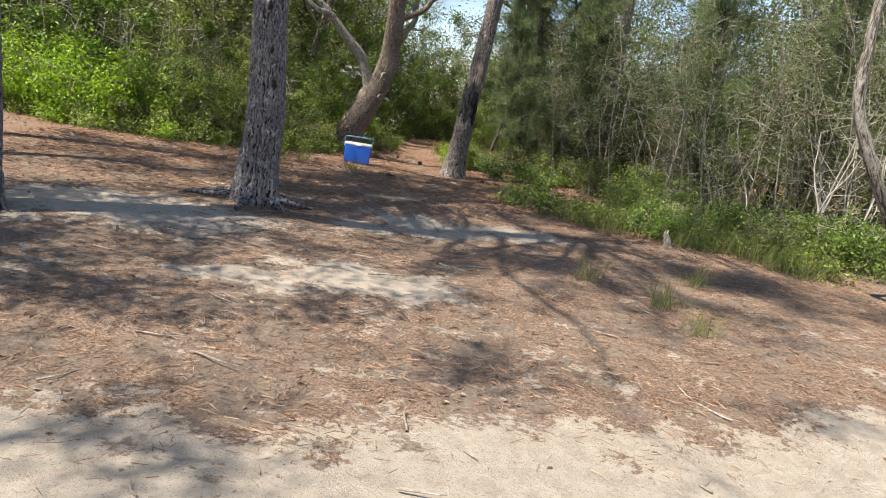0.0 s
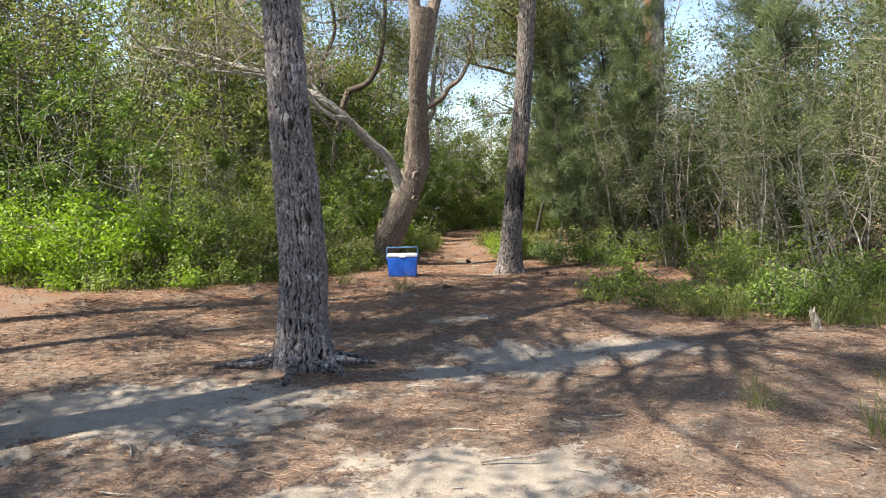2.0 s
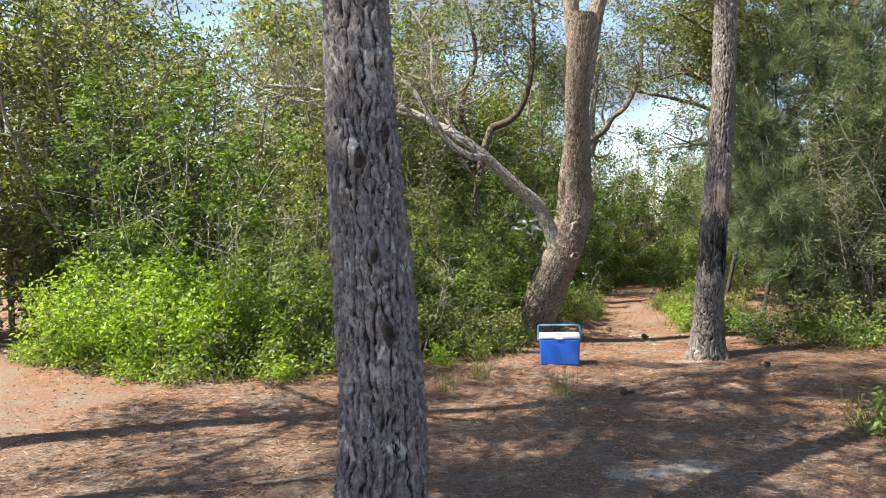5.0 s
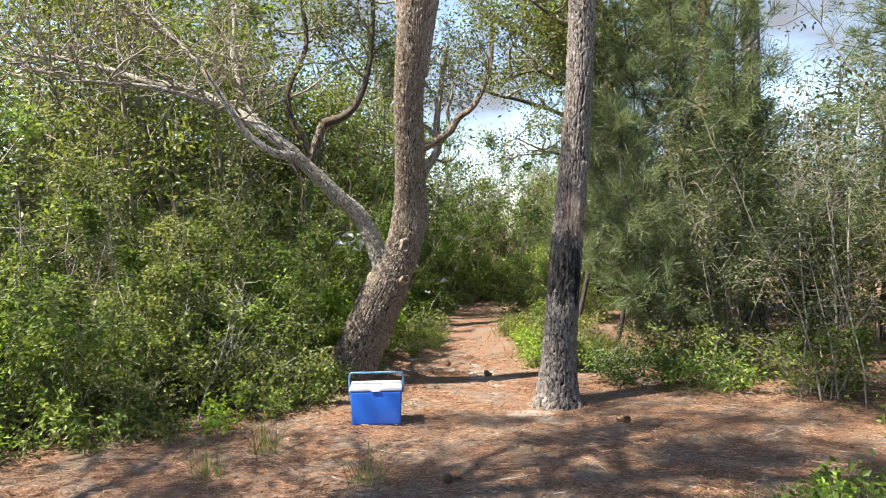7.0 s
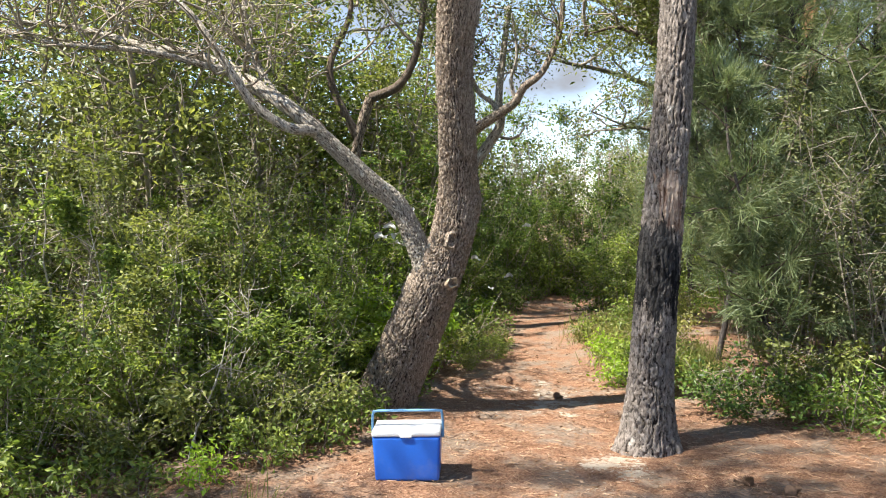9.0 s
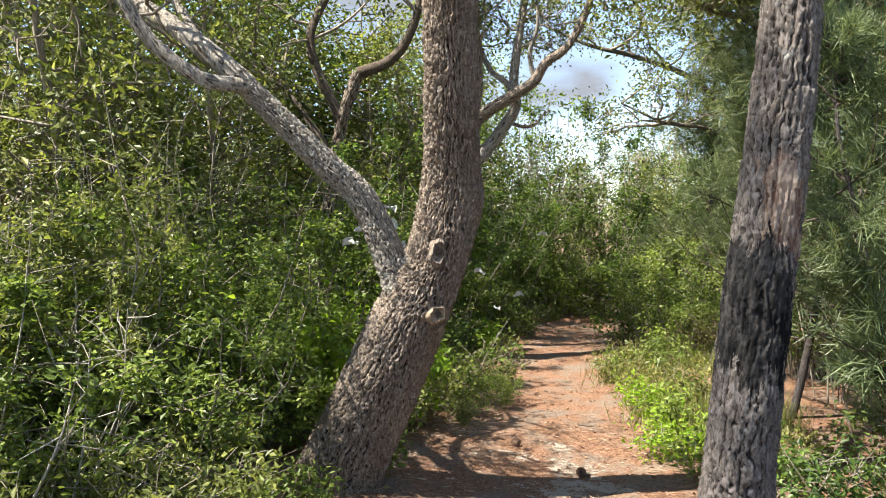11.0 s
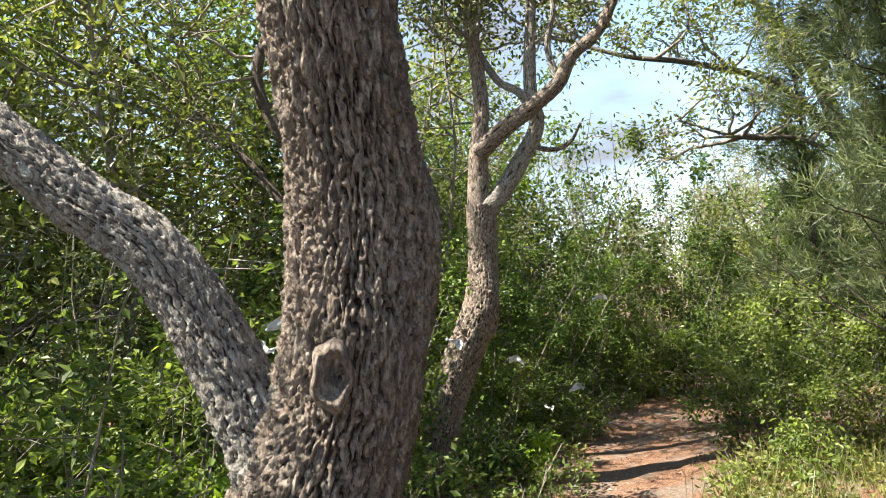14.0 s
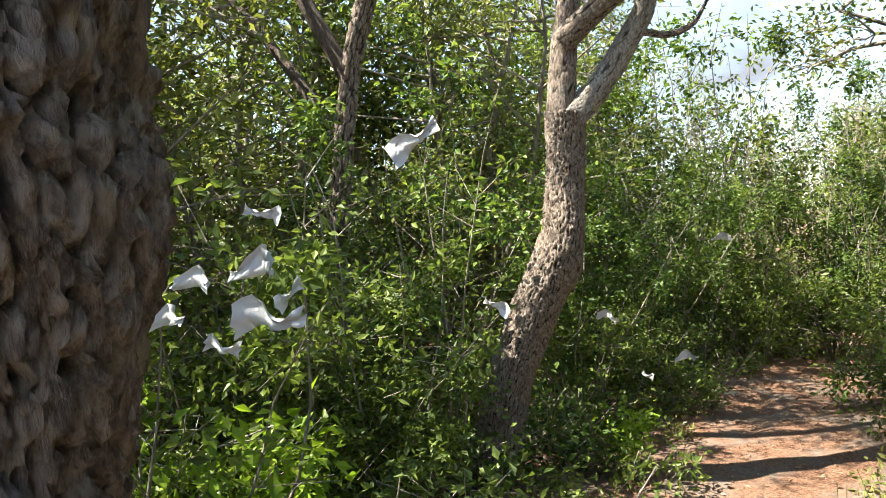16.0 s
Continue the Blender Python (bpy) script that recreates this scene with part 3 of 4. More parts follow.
pine("pine_tree", 0.372, 13.42, "slender pine beside the footpath with a fire-blackened scar and peeled bark",
     [(0, 0, -0.08), (0.03, 0, 0.4), (0.06, 0, 0.8), (0.13, 0, 1.58), (0.2, 0.01, 2.35), (0.26, 0.02, 3.1), (0.29, 0.03, 3.7), (0.34, 0.03, 4.6)], [0.19, 0.163, 0.15, 0.142, 0.136, 0.128, 0.122, 0.115],
     150, 470, M_SCAR, 12, (7.0, 11.5), 2.2, 7, (0.034, 0.075), 0.022, ((0.98, 1.5, 0.1, 0.02), (1.7, 1.9, 0.09, -0.02), (1.3, 1.4, 0.12, -0.012)))
pine("pine_tree", -3.3, 5.75, "dark pine trunk on bare grey sand",
     [(0, 0, -0.08), (0.0, 0, 0.4), (-0.02, 0, 1.2), (-0.05, 0, 2.4), (-0.1, 0, 3.8)], [0.20, 0.175, 0.16, 0.15, 0.135],
     80, 190, M_PINE, 13, (5.2, 11.5), 3.2, 26, needle=0.012)
pine("pine_tree", -6.4, 8.3, "tall pine shading the clearing with a broad needle crown",
     [(0, 0, -0.08), (0.02, 0, 0.6), (0.05, 0, 2.0), (0.1, 0.05, 4.0)], [0.21, 0.18, 0.165, 0.145], 60, 150, M_PINE, 16, (5.0, 12.0), 3.4, 21, needle=0.012)
pine("pine_tree", 3.78, 17.4, "dark straight pine trunk rising out of a thicket",
     [(0, 0, -0.08), (0, 0, 1), (-0.03, 0, 3), (-0.08, 0, 6)], [0.17, 0.15, 0.14, 0.12], 40, 140, M_PINE, 14, (4.2, 10.5), 2.3, 18, tall_per=32)
pine("pine_tree", 5.4, 25.0, "tall distant pine with bare orange upper trunk",
     [(0, 0, -0.08), (0, 0, 2), (0.05, 0, 5), (0.1, 0, 8)], [0.2, 0.18, 0.16, 0.14], 30, 100, M_RED, 15, (9, 13), 2.5, 14)


def roots(tree, runs):
    """Surface roots that leave a trunk's foot and sink into the sand."""
    for k, (angle, length, r) in enumerate(runs):
        rng = np.random.default_rng(700 + k)
        a = radians(angle)
        c = wander((0.13 * math.cos(a), 0.13 * math.sin(a), 0.05), (math.cos(a), math.sin(a), 0), length, 6, rng, 0.22)
        c[:, 2] = np.linspace(0.06, -0.012, 7) + rng.normal(0, 0.006, 7)
        part("root", barked("root", M_PINE, c, np.linspace(r, r * 0.4, 7), 18, 50, rng, (0.02, 0.06), 0.005, 0.4), tree)


roots(first_pine, ((-8, 0.42, 0.042), (176, 0.55, 0.035), (205, 0.6, 0.028), (258, 0.4, 0.04), (312, 0.35, 0.036), (40, 0.4, 0.03)))


# ---- leaning live oak by the path ----
def oak():
    rng = np.random.default_rng(21)
    bx, by = -1.68, 14.3
    tree = thing("live_oak", bx, by, "leaning live oak with furrowed brown bark beside the footpath", "oak tree", "oak trees")
    tp = np.array([(-0.10, 0.03, -0.1), (-0.06, 0.0, 0.1), (0.13, -0.04, 0.52), (0.36, -0.1, 1.02), (0.555, -0.14, 1.45), (0.635, -0.2, 1.9), (0.65, -0.33, 2.4), (0.65, -0.4, 2.9), (0.70, -0.45, 3.45), (0.76, -0.45, 4.1)])
    tr = [0.27, 0.245, 0.235, 0.218, 0.182, 0.166, 0.153, 0.148, 0.155, 0.145]
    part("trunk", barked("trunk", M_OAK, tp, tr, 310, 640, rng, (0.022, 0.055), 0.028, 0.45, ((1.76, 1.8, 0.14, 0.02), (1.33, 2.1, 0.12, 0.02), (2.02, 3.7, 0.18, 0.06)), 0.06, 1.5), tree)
    knot("knot", tree, (0.585, -0.335, 1.47), (0.3, -1, 0.05), 0.064, 0.088, 0.042, M_OAK, 23, "swollen healed branch scar with a dark hollow")
    knot("branch_stub", tree, (0.565, -0.275, 1.11), (0.55, -1, 0.2), 0.066, 0.07, 0.05, M_CUTWOOD, 24, "sawn pale branch stub")
    tips, bare_tips = [], []
    # the left-hand limbs take the paler bark: sunlight put into their colour
    lp = np.array([(0.36, -0.12, 1.08), (0.30, -0.15, 1.34), (0.12, -0.21, 1.76), (-0.10, -0.28, 1.98), (-0.34, -0.36, 2.23), (-0.56, -0.44, 2.46)])
    part("limb", barked("limb", M_OAK_PALE, lp, [0.12, 0.095, 0.082, 0.075, 0.067, 0.06], 130, 300, rng, (0.018, 0.045), 0.016, 0.45, wave=1.5), tree)
    runs = [([(-0.5, -0.42, 2.4), (-0.82, -0.4, 2.66), (-1.3, -0.15, 2.95), (-1.75, 0.05, 3.18), (-2.4, 0.3, 3.35), (-3.2, 0.5, 3.62), (-4.0, 0.6, 3.75)], 0.066),
            ([(-0.5, -0.44, 2.4), (-0.7, -0.6, 2.42), (-0.95, -0.7, 2.62), (-1.15, -0.75, 2.95), (-1.4, -0.7, 3.3), (-1.9, -0.5, 3.8), (-2.3, -0.3, 4.4)], 0.046),
            ([(-0.8, -0.3, 2.6), (-1.1, -0.1, 3.0), (-1.3, 0.1, 3.5), (-1.35, 0.3, 4.1), (-1.7, 0.5, 4.7)], 0.036),
            ([(-1.3, -0.15, 2.95), (-1.9, -0.5, 3.1), (-2.6, -0.8, 3.15), (-3.4, -0.9, 3.4)], 0.03)]
    for pts, r in runs:
        c, rad = spline(pts, np.linspace(r, r * 0.3, len(pts)), 60)
        part("limb", barked("limb", M_OAK_PALE, pts, np.linspace(r, r * 0.4, len(pts)), 30, 130, rng, (0.014, 0.06), 0.005, 0.4, wave=1.5), tree)
        part("branchwork", solid("branchwork", *crown_branches(rng, [c[i] for i in range(12, 60, 3)], 1.0, 15, tips, 0.0, 0.06, 0.014, 4, 4, 0.3), M_TWIG), tree)
    low_tips = len(tips)
    fork = [([(0.73, -0.42, 3.2), (0.86, -0.42, 3.9), (1.05, -0.35, 4.7), (1.1, -0.3, 5.6), (1.3, -0.2, 6.6)], 0.12),
            ([(0.70, -0.44, 3.3), (0.62, -0.45, 4.1), (0.6, -0.4, 5.0), (0.3, -0.2, 6.0), (0.1, -0.3, 7.0)], 0.11)]
    for pts, r in fork:
        c, rad = spline(pts, np.linspace(r, r * 0.4, len(pts)), 60)
        part("limb", barked("limb", M_OAK, pts, np.linspace(r, r * 0.4, len(pts)), 60, 150, rng, (0.022, 0.09), 0.014, 0.4, wave=1.5), tree)
        part("branchwork", solid("branchwork", *crown_branches(rng, [c[i] for i in range(22, 60, 3)], 2.3, 9, tips, 0.0, 0.08, 0.045, 5, 4, 0.25), M_OAK), tree)
    part("crown", solid("crown", *join([leaf_clumps(rng, tips[:low_tips], 0.09, 2, 0.045), leaf_clumps(rng, tips[low_tips:], 0.13, 9, 0.055)]), M_LEAF_OAK, False), tree)
    return tree


oak()


def second_oak():
    rng = np.random.default_rng(22)
    bx, by = -1.85, 18.4
    tree = thing("live_oak", bx, by, "crooked pale live oak with bare forking limbs behind the path", "oak tree", "oak trees")
    tp = np.array([(-0.26, 0, -0.08), (-0.2, 0, 0.2), (-0.06, 0, 0.7), (0.12, 0, 1.1), (0.33, -0.05, 1.5), (0.39, 0, 1.9), (0.43, -0.05, 2.35)])
    part("trunk", barked("trunk", M_OAK, tp, [0.19, 0.165, 0.14, 0.15, 0.145, 0.12, 0.125], 120, 280, rng, (0.019, 0.05), 0.020, 0.45, ((1.6, 3.1, 0.1, 0.04),), 0.05, 1.5), tree)
    tips = []
    runs = [([(0.40, -0.05, 2.25), (0.44, -0.05, 2.65), (0.47, -0.05, 2.85), (0.52, 0, 3.25), (0.49, 0, 3.85), (0.46, 0, 4.8)], 0.092, M_OAK),
            ([(0.47, -0.05, 2.3), (0.62, 0, 2.45), (0.81, 0, 2.7), (0.95, 0.0, 2.95), (0.93, 0.05, 3.3), (1.0, 0.1, 3.9), (1.1, 0.15, 4.6)], 0.085, M_OAK_PALE),
            ([(0.46, -0.1, 2.75), (0.68, -0.15, 2.9), (0.95, -0.2, 3.05), (1.17, -0.2, 3.2), (1.3, -0.2, 3.4), (1.56, -0.15, 3.62), (1.8, -0.1, 4.2), (1.85, 0, 5.0)], 0.075, M_OAK),
            ([(0.95, 0.0, 2.9), (0.86, 0.02, 3.2), (0.66, 0.05, 3.38), (0.5, 0.1, 3.75), (0.35, 0.1, 4.3)], 0.042, M_OAK_PALE),
            ([(0.86, 0.0, 2.78), (1.05, 0, 2.72), (1.2, 0, 2.76), (1.3, 0, 2.9)], 0.024, M_OAK),
            ([(1.17, -0.2, 3.2), (1.12, -0.2, 3.5), (1.2, -0.2, 3.85), (1.15, -0.2, 4.4)], 0.03, M_OAK_PALE)]
    for pts, r, mat in runs:
        c, rad = spline(pts, np.linspace(r, r * 0.42, len(pts)), 50)
        part("limb", barked("limb", mat, pts, np.linspace(r, r * 0.42, len(pts)), 44, 130, rng, (0.018, 0.07), 0.008, 0.4, wave=1.5), tree)
        if len(pts) > 4:
            part("branchwork", solid("branchwork", *crown_branches(rng, [c[i] for i in range(26, 50, 2)], 0.9, 8, tips, 0.1, 0.1, 0.016, 4, 3, 0.3), M_TWIG), tree)
    part("crown", solid("crown", *leaf_clumps(rng, tips[::2], 0.1, 18, 0.055), M_LEAF_OAK, False), tree)


second_oak()


def wood_oak(x, y, seed, trunk, radii, runs, label, per=16, count=9, reach=1.6, leaf=0.07, mat=None, spread=0.13, every=1):
    """An oak further off: a crooked trunk, limbs through given points, a gappy crown."""
    rng = np.random.default_rng(seed)
    tree = thing("live_oak", x, y, label, "oak tree", "oak trees")
    part("trunk", barked("trunk", mat or M_OAK, trunk, radii, 44, 150, rng, (0.05, 0.12), 0.015, 0.4, (), 0.05), tree)
    tips = []
    for pts, r in runs:
        c, rad = spline(pts, np.linspace(r, r * 0.35, len(pts)), 50)
        part("limb", solid("limb", *tube(c, rad, 10), mat or M_OAK), tree)
        part("branchwork", solid("branchwork", *crown_branches(rng, [c[i] for i in range(16, 50, 3)], reach, count, tips, -0.05, 0.08, 0.025, 4, 4, 0.3), M_TWIG), tree)
    part("crown", solid("crown", *leaf_clumps(rng, tips[::every], spread, per, leaf), M_LEAF_OAK, False), tree)


wood_oak(2.35, 18.1, 31, [(0, 0, -0.1), (-0.1, 0, 1.2), (-0.35, -0.1, 2.8), (-0.6, -0.2, 4.0), (-0.8, -0.2, 5.2)], [0.15, 0.13, 0.12, 0.11, 0.09],
         [([(-0.6, -0.2, 4.0), (-0.75, -0.3, 4.3), (-1.1, 0.5, 4.5), (-1.4, 1.2, 4.9), (-1.9, 1.3, 5.6)], 0.07), ([(-0.75, -0.2, 5.0), (-0.6, 0, 5.8), (-0.3, 0.2, 6.8)], 0.06), ([(-0.3, -0.1, 2.6), (0.3, 0, 3.6), (0.9, 0.2, 4.6), (1.3, 0.3, 5.6)], 0.06),
          ([(-0.4, -0.1, 3.0), (-0.8, -0.3, 3.6), (-1.25, -0.5, 3.72), (-1.7, -0.5, 3.95), (-2.1, -0.4, 3.9)], 0.045), ([(-0.5, -0.15, 3.6), (-0.7, -0.8, 4.1), (-1.3, -1.4, 4.3), (-1.9, -1.8, 4.6)], 0.045)],
         "dark live oak with crooked limbs in the thicket", 22)
wood_oak(-3.3, 18.6, 32, [(0, 0, -0.1), (0.1, 0, 1.5), (0.3, 0, 2.8), (0.5, 0, 3.4)], [0.09, 0.08, 0.075, 0.075],
         [([(0.5, 0, 3.4), (0.9, 0, 3.55), (1.15, 0, 3.9), (1.3, 0, 4.5), (1.35, 0, 5.4), (1.2, 0.1, 6.4)], 0.075), ([(0.3, 0, 2.8), (-0.1, 0, 3.8), (0.2, 0.2, 4.8), (0.0, 0.2, 6.0)], 0.07), ([(0.2, 0.0, 2.4), (-0.6, 0.2, 3.4), (-1.4, 0.2, 4.2), (-2.2, 0.3, 4.8)], 0.05)],
         "live oak with upcurved dark limbs against the sky")
wood_oak(3.1, 22.8, 33, [(0, 0, -0.1), (-0.1, 0, 1.5), (-0.4, 0, 3.0), (-0.7, 0, 4.2)], [0.15, 0.13, 0.11, 0.09],
         [([(-0.4, 0, 3.0), (-1.2, -0.2, 3.9), (-2.2, -0.4, 4.3), (-3.0, -0.5, 4.5), (-3.8, -0.4, 4.9)], 0.06), ([(-0.7, 0, 4.2), (-1.3, 0.1, 5.2), (-2.2, 0.2, 5.9), (-3.0, 0.2, 6.3)], 0.06), ([(-0.6, 0, 4.0), (0.1, 0.1, 5.2), (0.6, 0.2, 6.4)], 0.06), ([(-0.3, 0, 2.6), (-1.0, -0.4, 3.1), (-1.8, -0.7, 3.2), (-2.5, -0.8, 3.5)], 0.04)],
         "grey live oak with drooping leafy boughs against the sky", 12, 9, 1.3, 0.075, M_OAK_PALE)
HIGH = [([(0, 0, 4.2), (0.8, 0.3, 5.2), (1.9, 0.6, 6.0), (3.0, 0.7, 6.6)], 0.02), ([(0, 0, 4.4), (-0.6, 0.8, 5.6), (-1.2, 1.8, 6.6)], 0.02), ([(0, 0, 4.6), (0.3, -0.8, 5.8), (1.0, -1.7, 6.8), (1.6, -2.3, 7.4)], 0.02), ([(0, 0, 4.6), (0.2, 0.5, 6.2), (0.8, 1.6, 7.6)], 0.025)]
for x, y, seed in ((-7.4, 2.7, 41), (-5.6, 6.9, 42)):
    wood_oak(x, y, seed, [(0, 0, -0.1), (0.05, 0, 1.5), (-0.05, 0, 3.2), (0, 0, 4.7)], [0.10, 0.085, 0.075, 0.065], HIGH, "tall live oak shading the clearing with a gappy crown", 44, 9, 1.7, 0.085, None, 0.15, 2)


# ---- shrubs and undergrowth ----
def shrub(name, label, category, group, seed, height, spread, stems, twigs, leaf_count, leaf, leaf_mat, bark, leaf_from=0.2, stem_r=0.014, width=0.45, lean=0.35, clump=0.09, single=False):
    """A many-stemmed bush at the origin: crooked stems, side twigs, leaves gathered on the twigs."""
    rng = np.random.default_rng(seed)
    ob = thing(name, 0, 0, label, category, group, z=0.0)
    wood, seats = [], []
    for s in range(stems):
        a = rng.uniform(0, 2 * np.pi)
        d = rng.uniform(0.0, 0.25) * spread
        h = height * rng.uniform(0.6, 1.0)
        c = wander((d * math.cos(a), d * math.sin(a), -0.05), (lean * math.cos(a), lean * math.sin(a), 1), h, 7, rng, 0.13, 0.10)
        r = np.linspace(stem_r * rng.uniform(0.6, 1.3), stem_r * 0.25, 8)
        if single:
            part("stem", solid("stem", *tube(c, r, 5), bark), ob)
        else:
            wood.append(tube(c, r, 4))
        for _ in range(twigs):
            t = rng.uniform(leaf_from, 1.0)
            i = min(int(t * 7), 6)
            p = c[i] + (c[i + 1] - c[i]) * (t * 7 - i)
            b = rng.uniform(0, 2 * np.pi)
            ln = spread * rng.uniform(0.25, 0.6) * (1.15 - 0.55 * t)
            c2 = wander(p, (math.cos(b), math.sin(b), rng.uniform(-0.1, 0.8)), ln, 3, rng, 0.3, 0.05)
            wood.append(tube(c2[[0, 2, 3]] if single else c2[[0, 3]], np.linspace(stem_r * 0.4, 0.0025, 3 if single else 2), 3))
            seats.append(c2)
    part("branchwork", solid("branchwork", *join(wood), bark), ob)
    if leaf_count:
        seats = np.array(seats)
        full = rng.gamma(0.45, 1.0, len(seats)) + 0.06
        k = rng.choice(len(seats), leaf_count, p=full / full.sum())
        f = rng.random(leaf_count) ** 0.7 * 2.999
        i = f.astype(int)
        at = seats[k, i] + (seats[k, i + 1] - seats[k, i]) * (f - i)[:, None]
        off = rng.normal(0, clump, at.shape)
        part("foliage", solid("foliage", *leaves(at + off, unit(off) * 0.7, leaf, rng, width), leaf_mat, False), ob)
    return ob


def grass_tuft(name, label, seed, count, height, spread, mat):
    rng = np.random.default_rng(seed)
    at = np.column_stack([rng.normal(0, spread, count), rng.normal(0, spread, count), np.full(count, -0.01)])
    way = unit(np.column_stack([rng.normal(0, 0.4, count), rng.normal(0, 0.4, count), np.ones(count)]))
    ob = thing(name, 0, 0, label, "grass", "grass tufts", z=0.0)
    part("grass", solid("grass", *blades(at, way, height, 0.006, rng), mat, False), ob)
    return ob


def young_pine(label, seed, height, reach, whorls, per):
    """A soft young pine at the origin: thin trunk, whorls of rising boughs, needles along every twig."""
    rng = np.random.default_rng(seed)
    ob = thing("young_pine", 0, 0, label, "pine tree", "young pines", z=0.0)
    c = wander((0, 0, -0.05), (0.06, 0.03, 1), height, 12, rng, 0.07, 0.12)
    part("trunk", solid("trunk", *tube(c, np.linspace(0.018 + height * 0.005, 0.008, 13), 8), M_PINE), ob)
    wood, seats, ways = [], [], []
    for w in range(whorls):
        if rng.random() < 0.15:
            continue
        t = 0.16 + 0.82 * (w + rng.uniform(-0.3, 0.3)) / whorls
        i = min(max(int(t * 12), 0), 11)
        p = c[i] + (c[i + 1] - c[i]) * (t * 12 - i)
        turn = rng.uniform(0, 6.28)
        for k in range(5):
            a = turn + k * 1.257 + rng.normal(0, 0.25)
            ln = reach * rng.uniform(0.25, 1.15) * (0.9 - 0.4 * t)
            b = wander(p, (math.cos(a), math.sin(a), rng.uniform(-0.15, 0.9)), ln, 4, rng, 0.24, 0.07)
            wood.append(tube(b, np.linspace(0.012, 0.004, 5), 3))
            for q in range(5):
                n = rng.integers(1, 5)
                d = unit(b[n] - b[n - 1]) + rng.normal(0, 0.5, 3)
                e = wander(b[n], d, ln * rng.uniform(0.12, 0.32), 2, rng, 0.2, 0.08)
                for m in range(2):
                    seats.append(e[m] + (e[m + 1] - e[m]) * rng.random())
                    ways.append(unit(e[m + 1] - e[m]))
                seats.append(e[2])
                ways.append(unit(e[2] - e[1]))
    part("branchwork", solid("branchwork", *join(wood), M_OAK), ob)
    at = np.repeat(np.array(seats), per, axis=0)
    way = unit(np.repeat(np.array(ways), per, axis=0) * 0.8 + rng.normal(0, 0.55, at.shape))
    part("foliage", solid("foliage", *blades(at + rng.normal(0, 0.04, at.shape), way, 0.15, 0.008, rng), M_NEEDLE_SOFT, False), ob)
    return ob


YOUNG = [young_pine("feathery grey-green young pine in the thicket", 231 + k, h, r, n, per) for k, (h, r, n, per) in enumerate([(5.2, 1.4, 18, 12), (7.2, 1.6, 22, 11), (3.6, 1.1, 14, 14)])]
TALL = [shrub("yaupon_shrub", "tall leafy evergreen shrub with thin grey stems in the thicket", "shrub", "thicket shrubs", 101 + k, h, s, 8, 13, n, 0.078, m, M_TWIG, 0.06, 0.014, 0.5, 0.3, 0.06)
        for k, (h, s, n, m) in enumerate([(3.2, 1.6, 5000, M_LEAF), (4.2, 1.7, 5600, M_LEAF_DARK), (2.5, 1.6, 4600, M_LEAF), (3.8, 1.8, 5200, M_LEAF_OLIVE)])]
STEMMY = [shrub("sapling_clump", "thin clump of pale saplings with sparse leaves", "shrub", "sapling clumps", 121 + k, h, s, 7, 16, n, 0.05, m, M_TWIG, 0.2, 0.0105, 0.45, 0.14, 0.07, True)
          for k, (h, s, n, m) in enumerate([(3.6, 1.4, 2400, M_LEAF_GREY), (3.0, 1.3, 2000, M_LEAF_OLIVE), (4.4, 1.4, 2600, M_LEAF_GREY)])]
LOW = [shrub("low_shrub", "low leafy green bush at the edge of the thicket", "shrub", "low bushes", 141 + k, h, s, 10, 8, n, 0.05, m, M_TWIG, 0.1, 0.006, 0.5, 0.7, 0.05)
       for k, (h, s, n, m) in enumerate([(0.85, 0.9, 2300, M_LEAF), (0.6, 0.8, 1900, M_LEAF_DARK), (0.7, 0.9, 1900, M_LEAF_OLIVE), (1.3, 1.1, 3000, M_LEAF)])]
BRIGHT = [shrub("bright_bush", "bright yellow-green leafy bush in full sun", "shrub", "bright bushes", 161 + k, h, s, 14, 10, n, 0.065, M_LEAF_BRIGHT, M_TWIG, 0.1, 0.007, 0.5, 0.6, 0.08)
          for k, (h, s, n) in enumerate([(1.15, 1.2, 3800), (0.9, 1.1, 3000)])]
DEAD = [shrub("dead_shrub", "bare bleached shrub with brittle forking branches", "dead shrub", "dead shrubs", 171 + k, h, s, n, 9, 0, 0.04, M_LEAF, M_DEAD, 0.25, 0.015, 0.45, 0.3, 0.09, True)
        for k, (h, s, n) in enumerate([(2.8, 1.4, 4), (2.2, 1.3, 5), (3.2, 1.5, 4)])]
HERB = [shrub("woodland_weed", "small leafy weed growing on the litter", "weed", "weeds", 181 + k, h, 0.35, 5, 4, n, 0.05, m, M_TWIG, 0.2, 0.003, 0.5, 0.8, 0.05)
        for k, (h, n, m) in enumerate([(0.28, 240, M_LEAF), (0.4, 320, M_LEAF_BRIGHT), (0.3, 240, M_LEAF_YELLOW), (0.5, 400, M_LEAF)])]
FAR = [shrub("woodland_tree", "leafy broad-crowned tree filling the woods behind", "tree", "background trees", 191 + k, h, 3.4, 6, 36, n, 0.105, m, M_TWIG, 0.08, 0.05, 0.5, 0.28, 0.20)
       for k, (h, n, m) in enumerate([(7.0, 10000, M_LEAF_OLIVE), (8.5, 10800, M_LEAF), (6.0, 9000, M_LEAF_OAK), (7.0, 10500, M_LEAF_HAZY_PALE)])]
BROAD = [shrub("broadleaf_plant", "broad-leaved pale green plant catching the sun", "shrub", "broad-leaved plants", 211, 1.1, 0.7, 7, 6, 420, 0.10, M_LEAF_BRIGHT, M_TWIG, 0.2, 0.006, 0.62, 0.5, 0.08)]
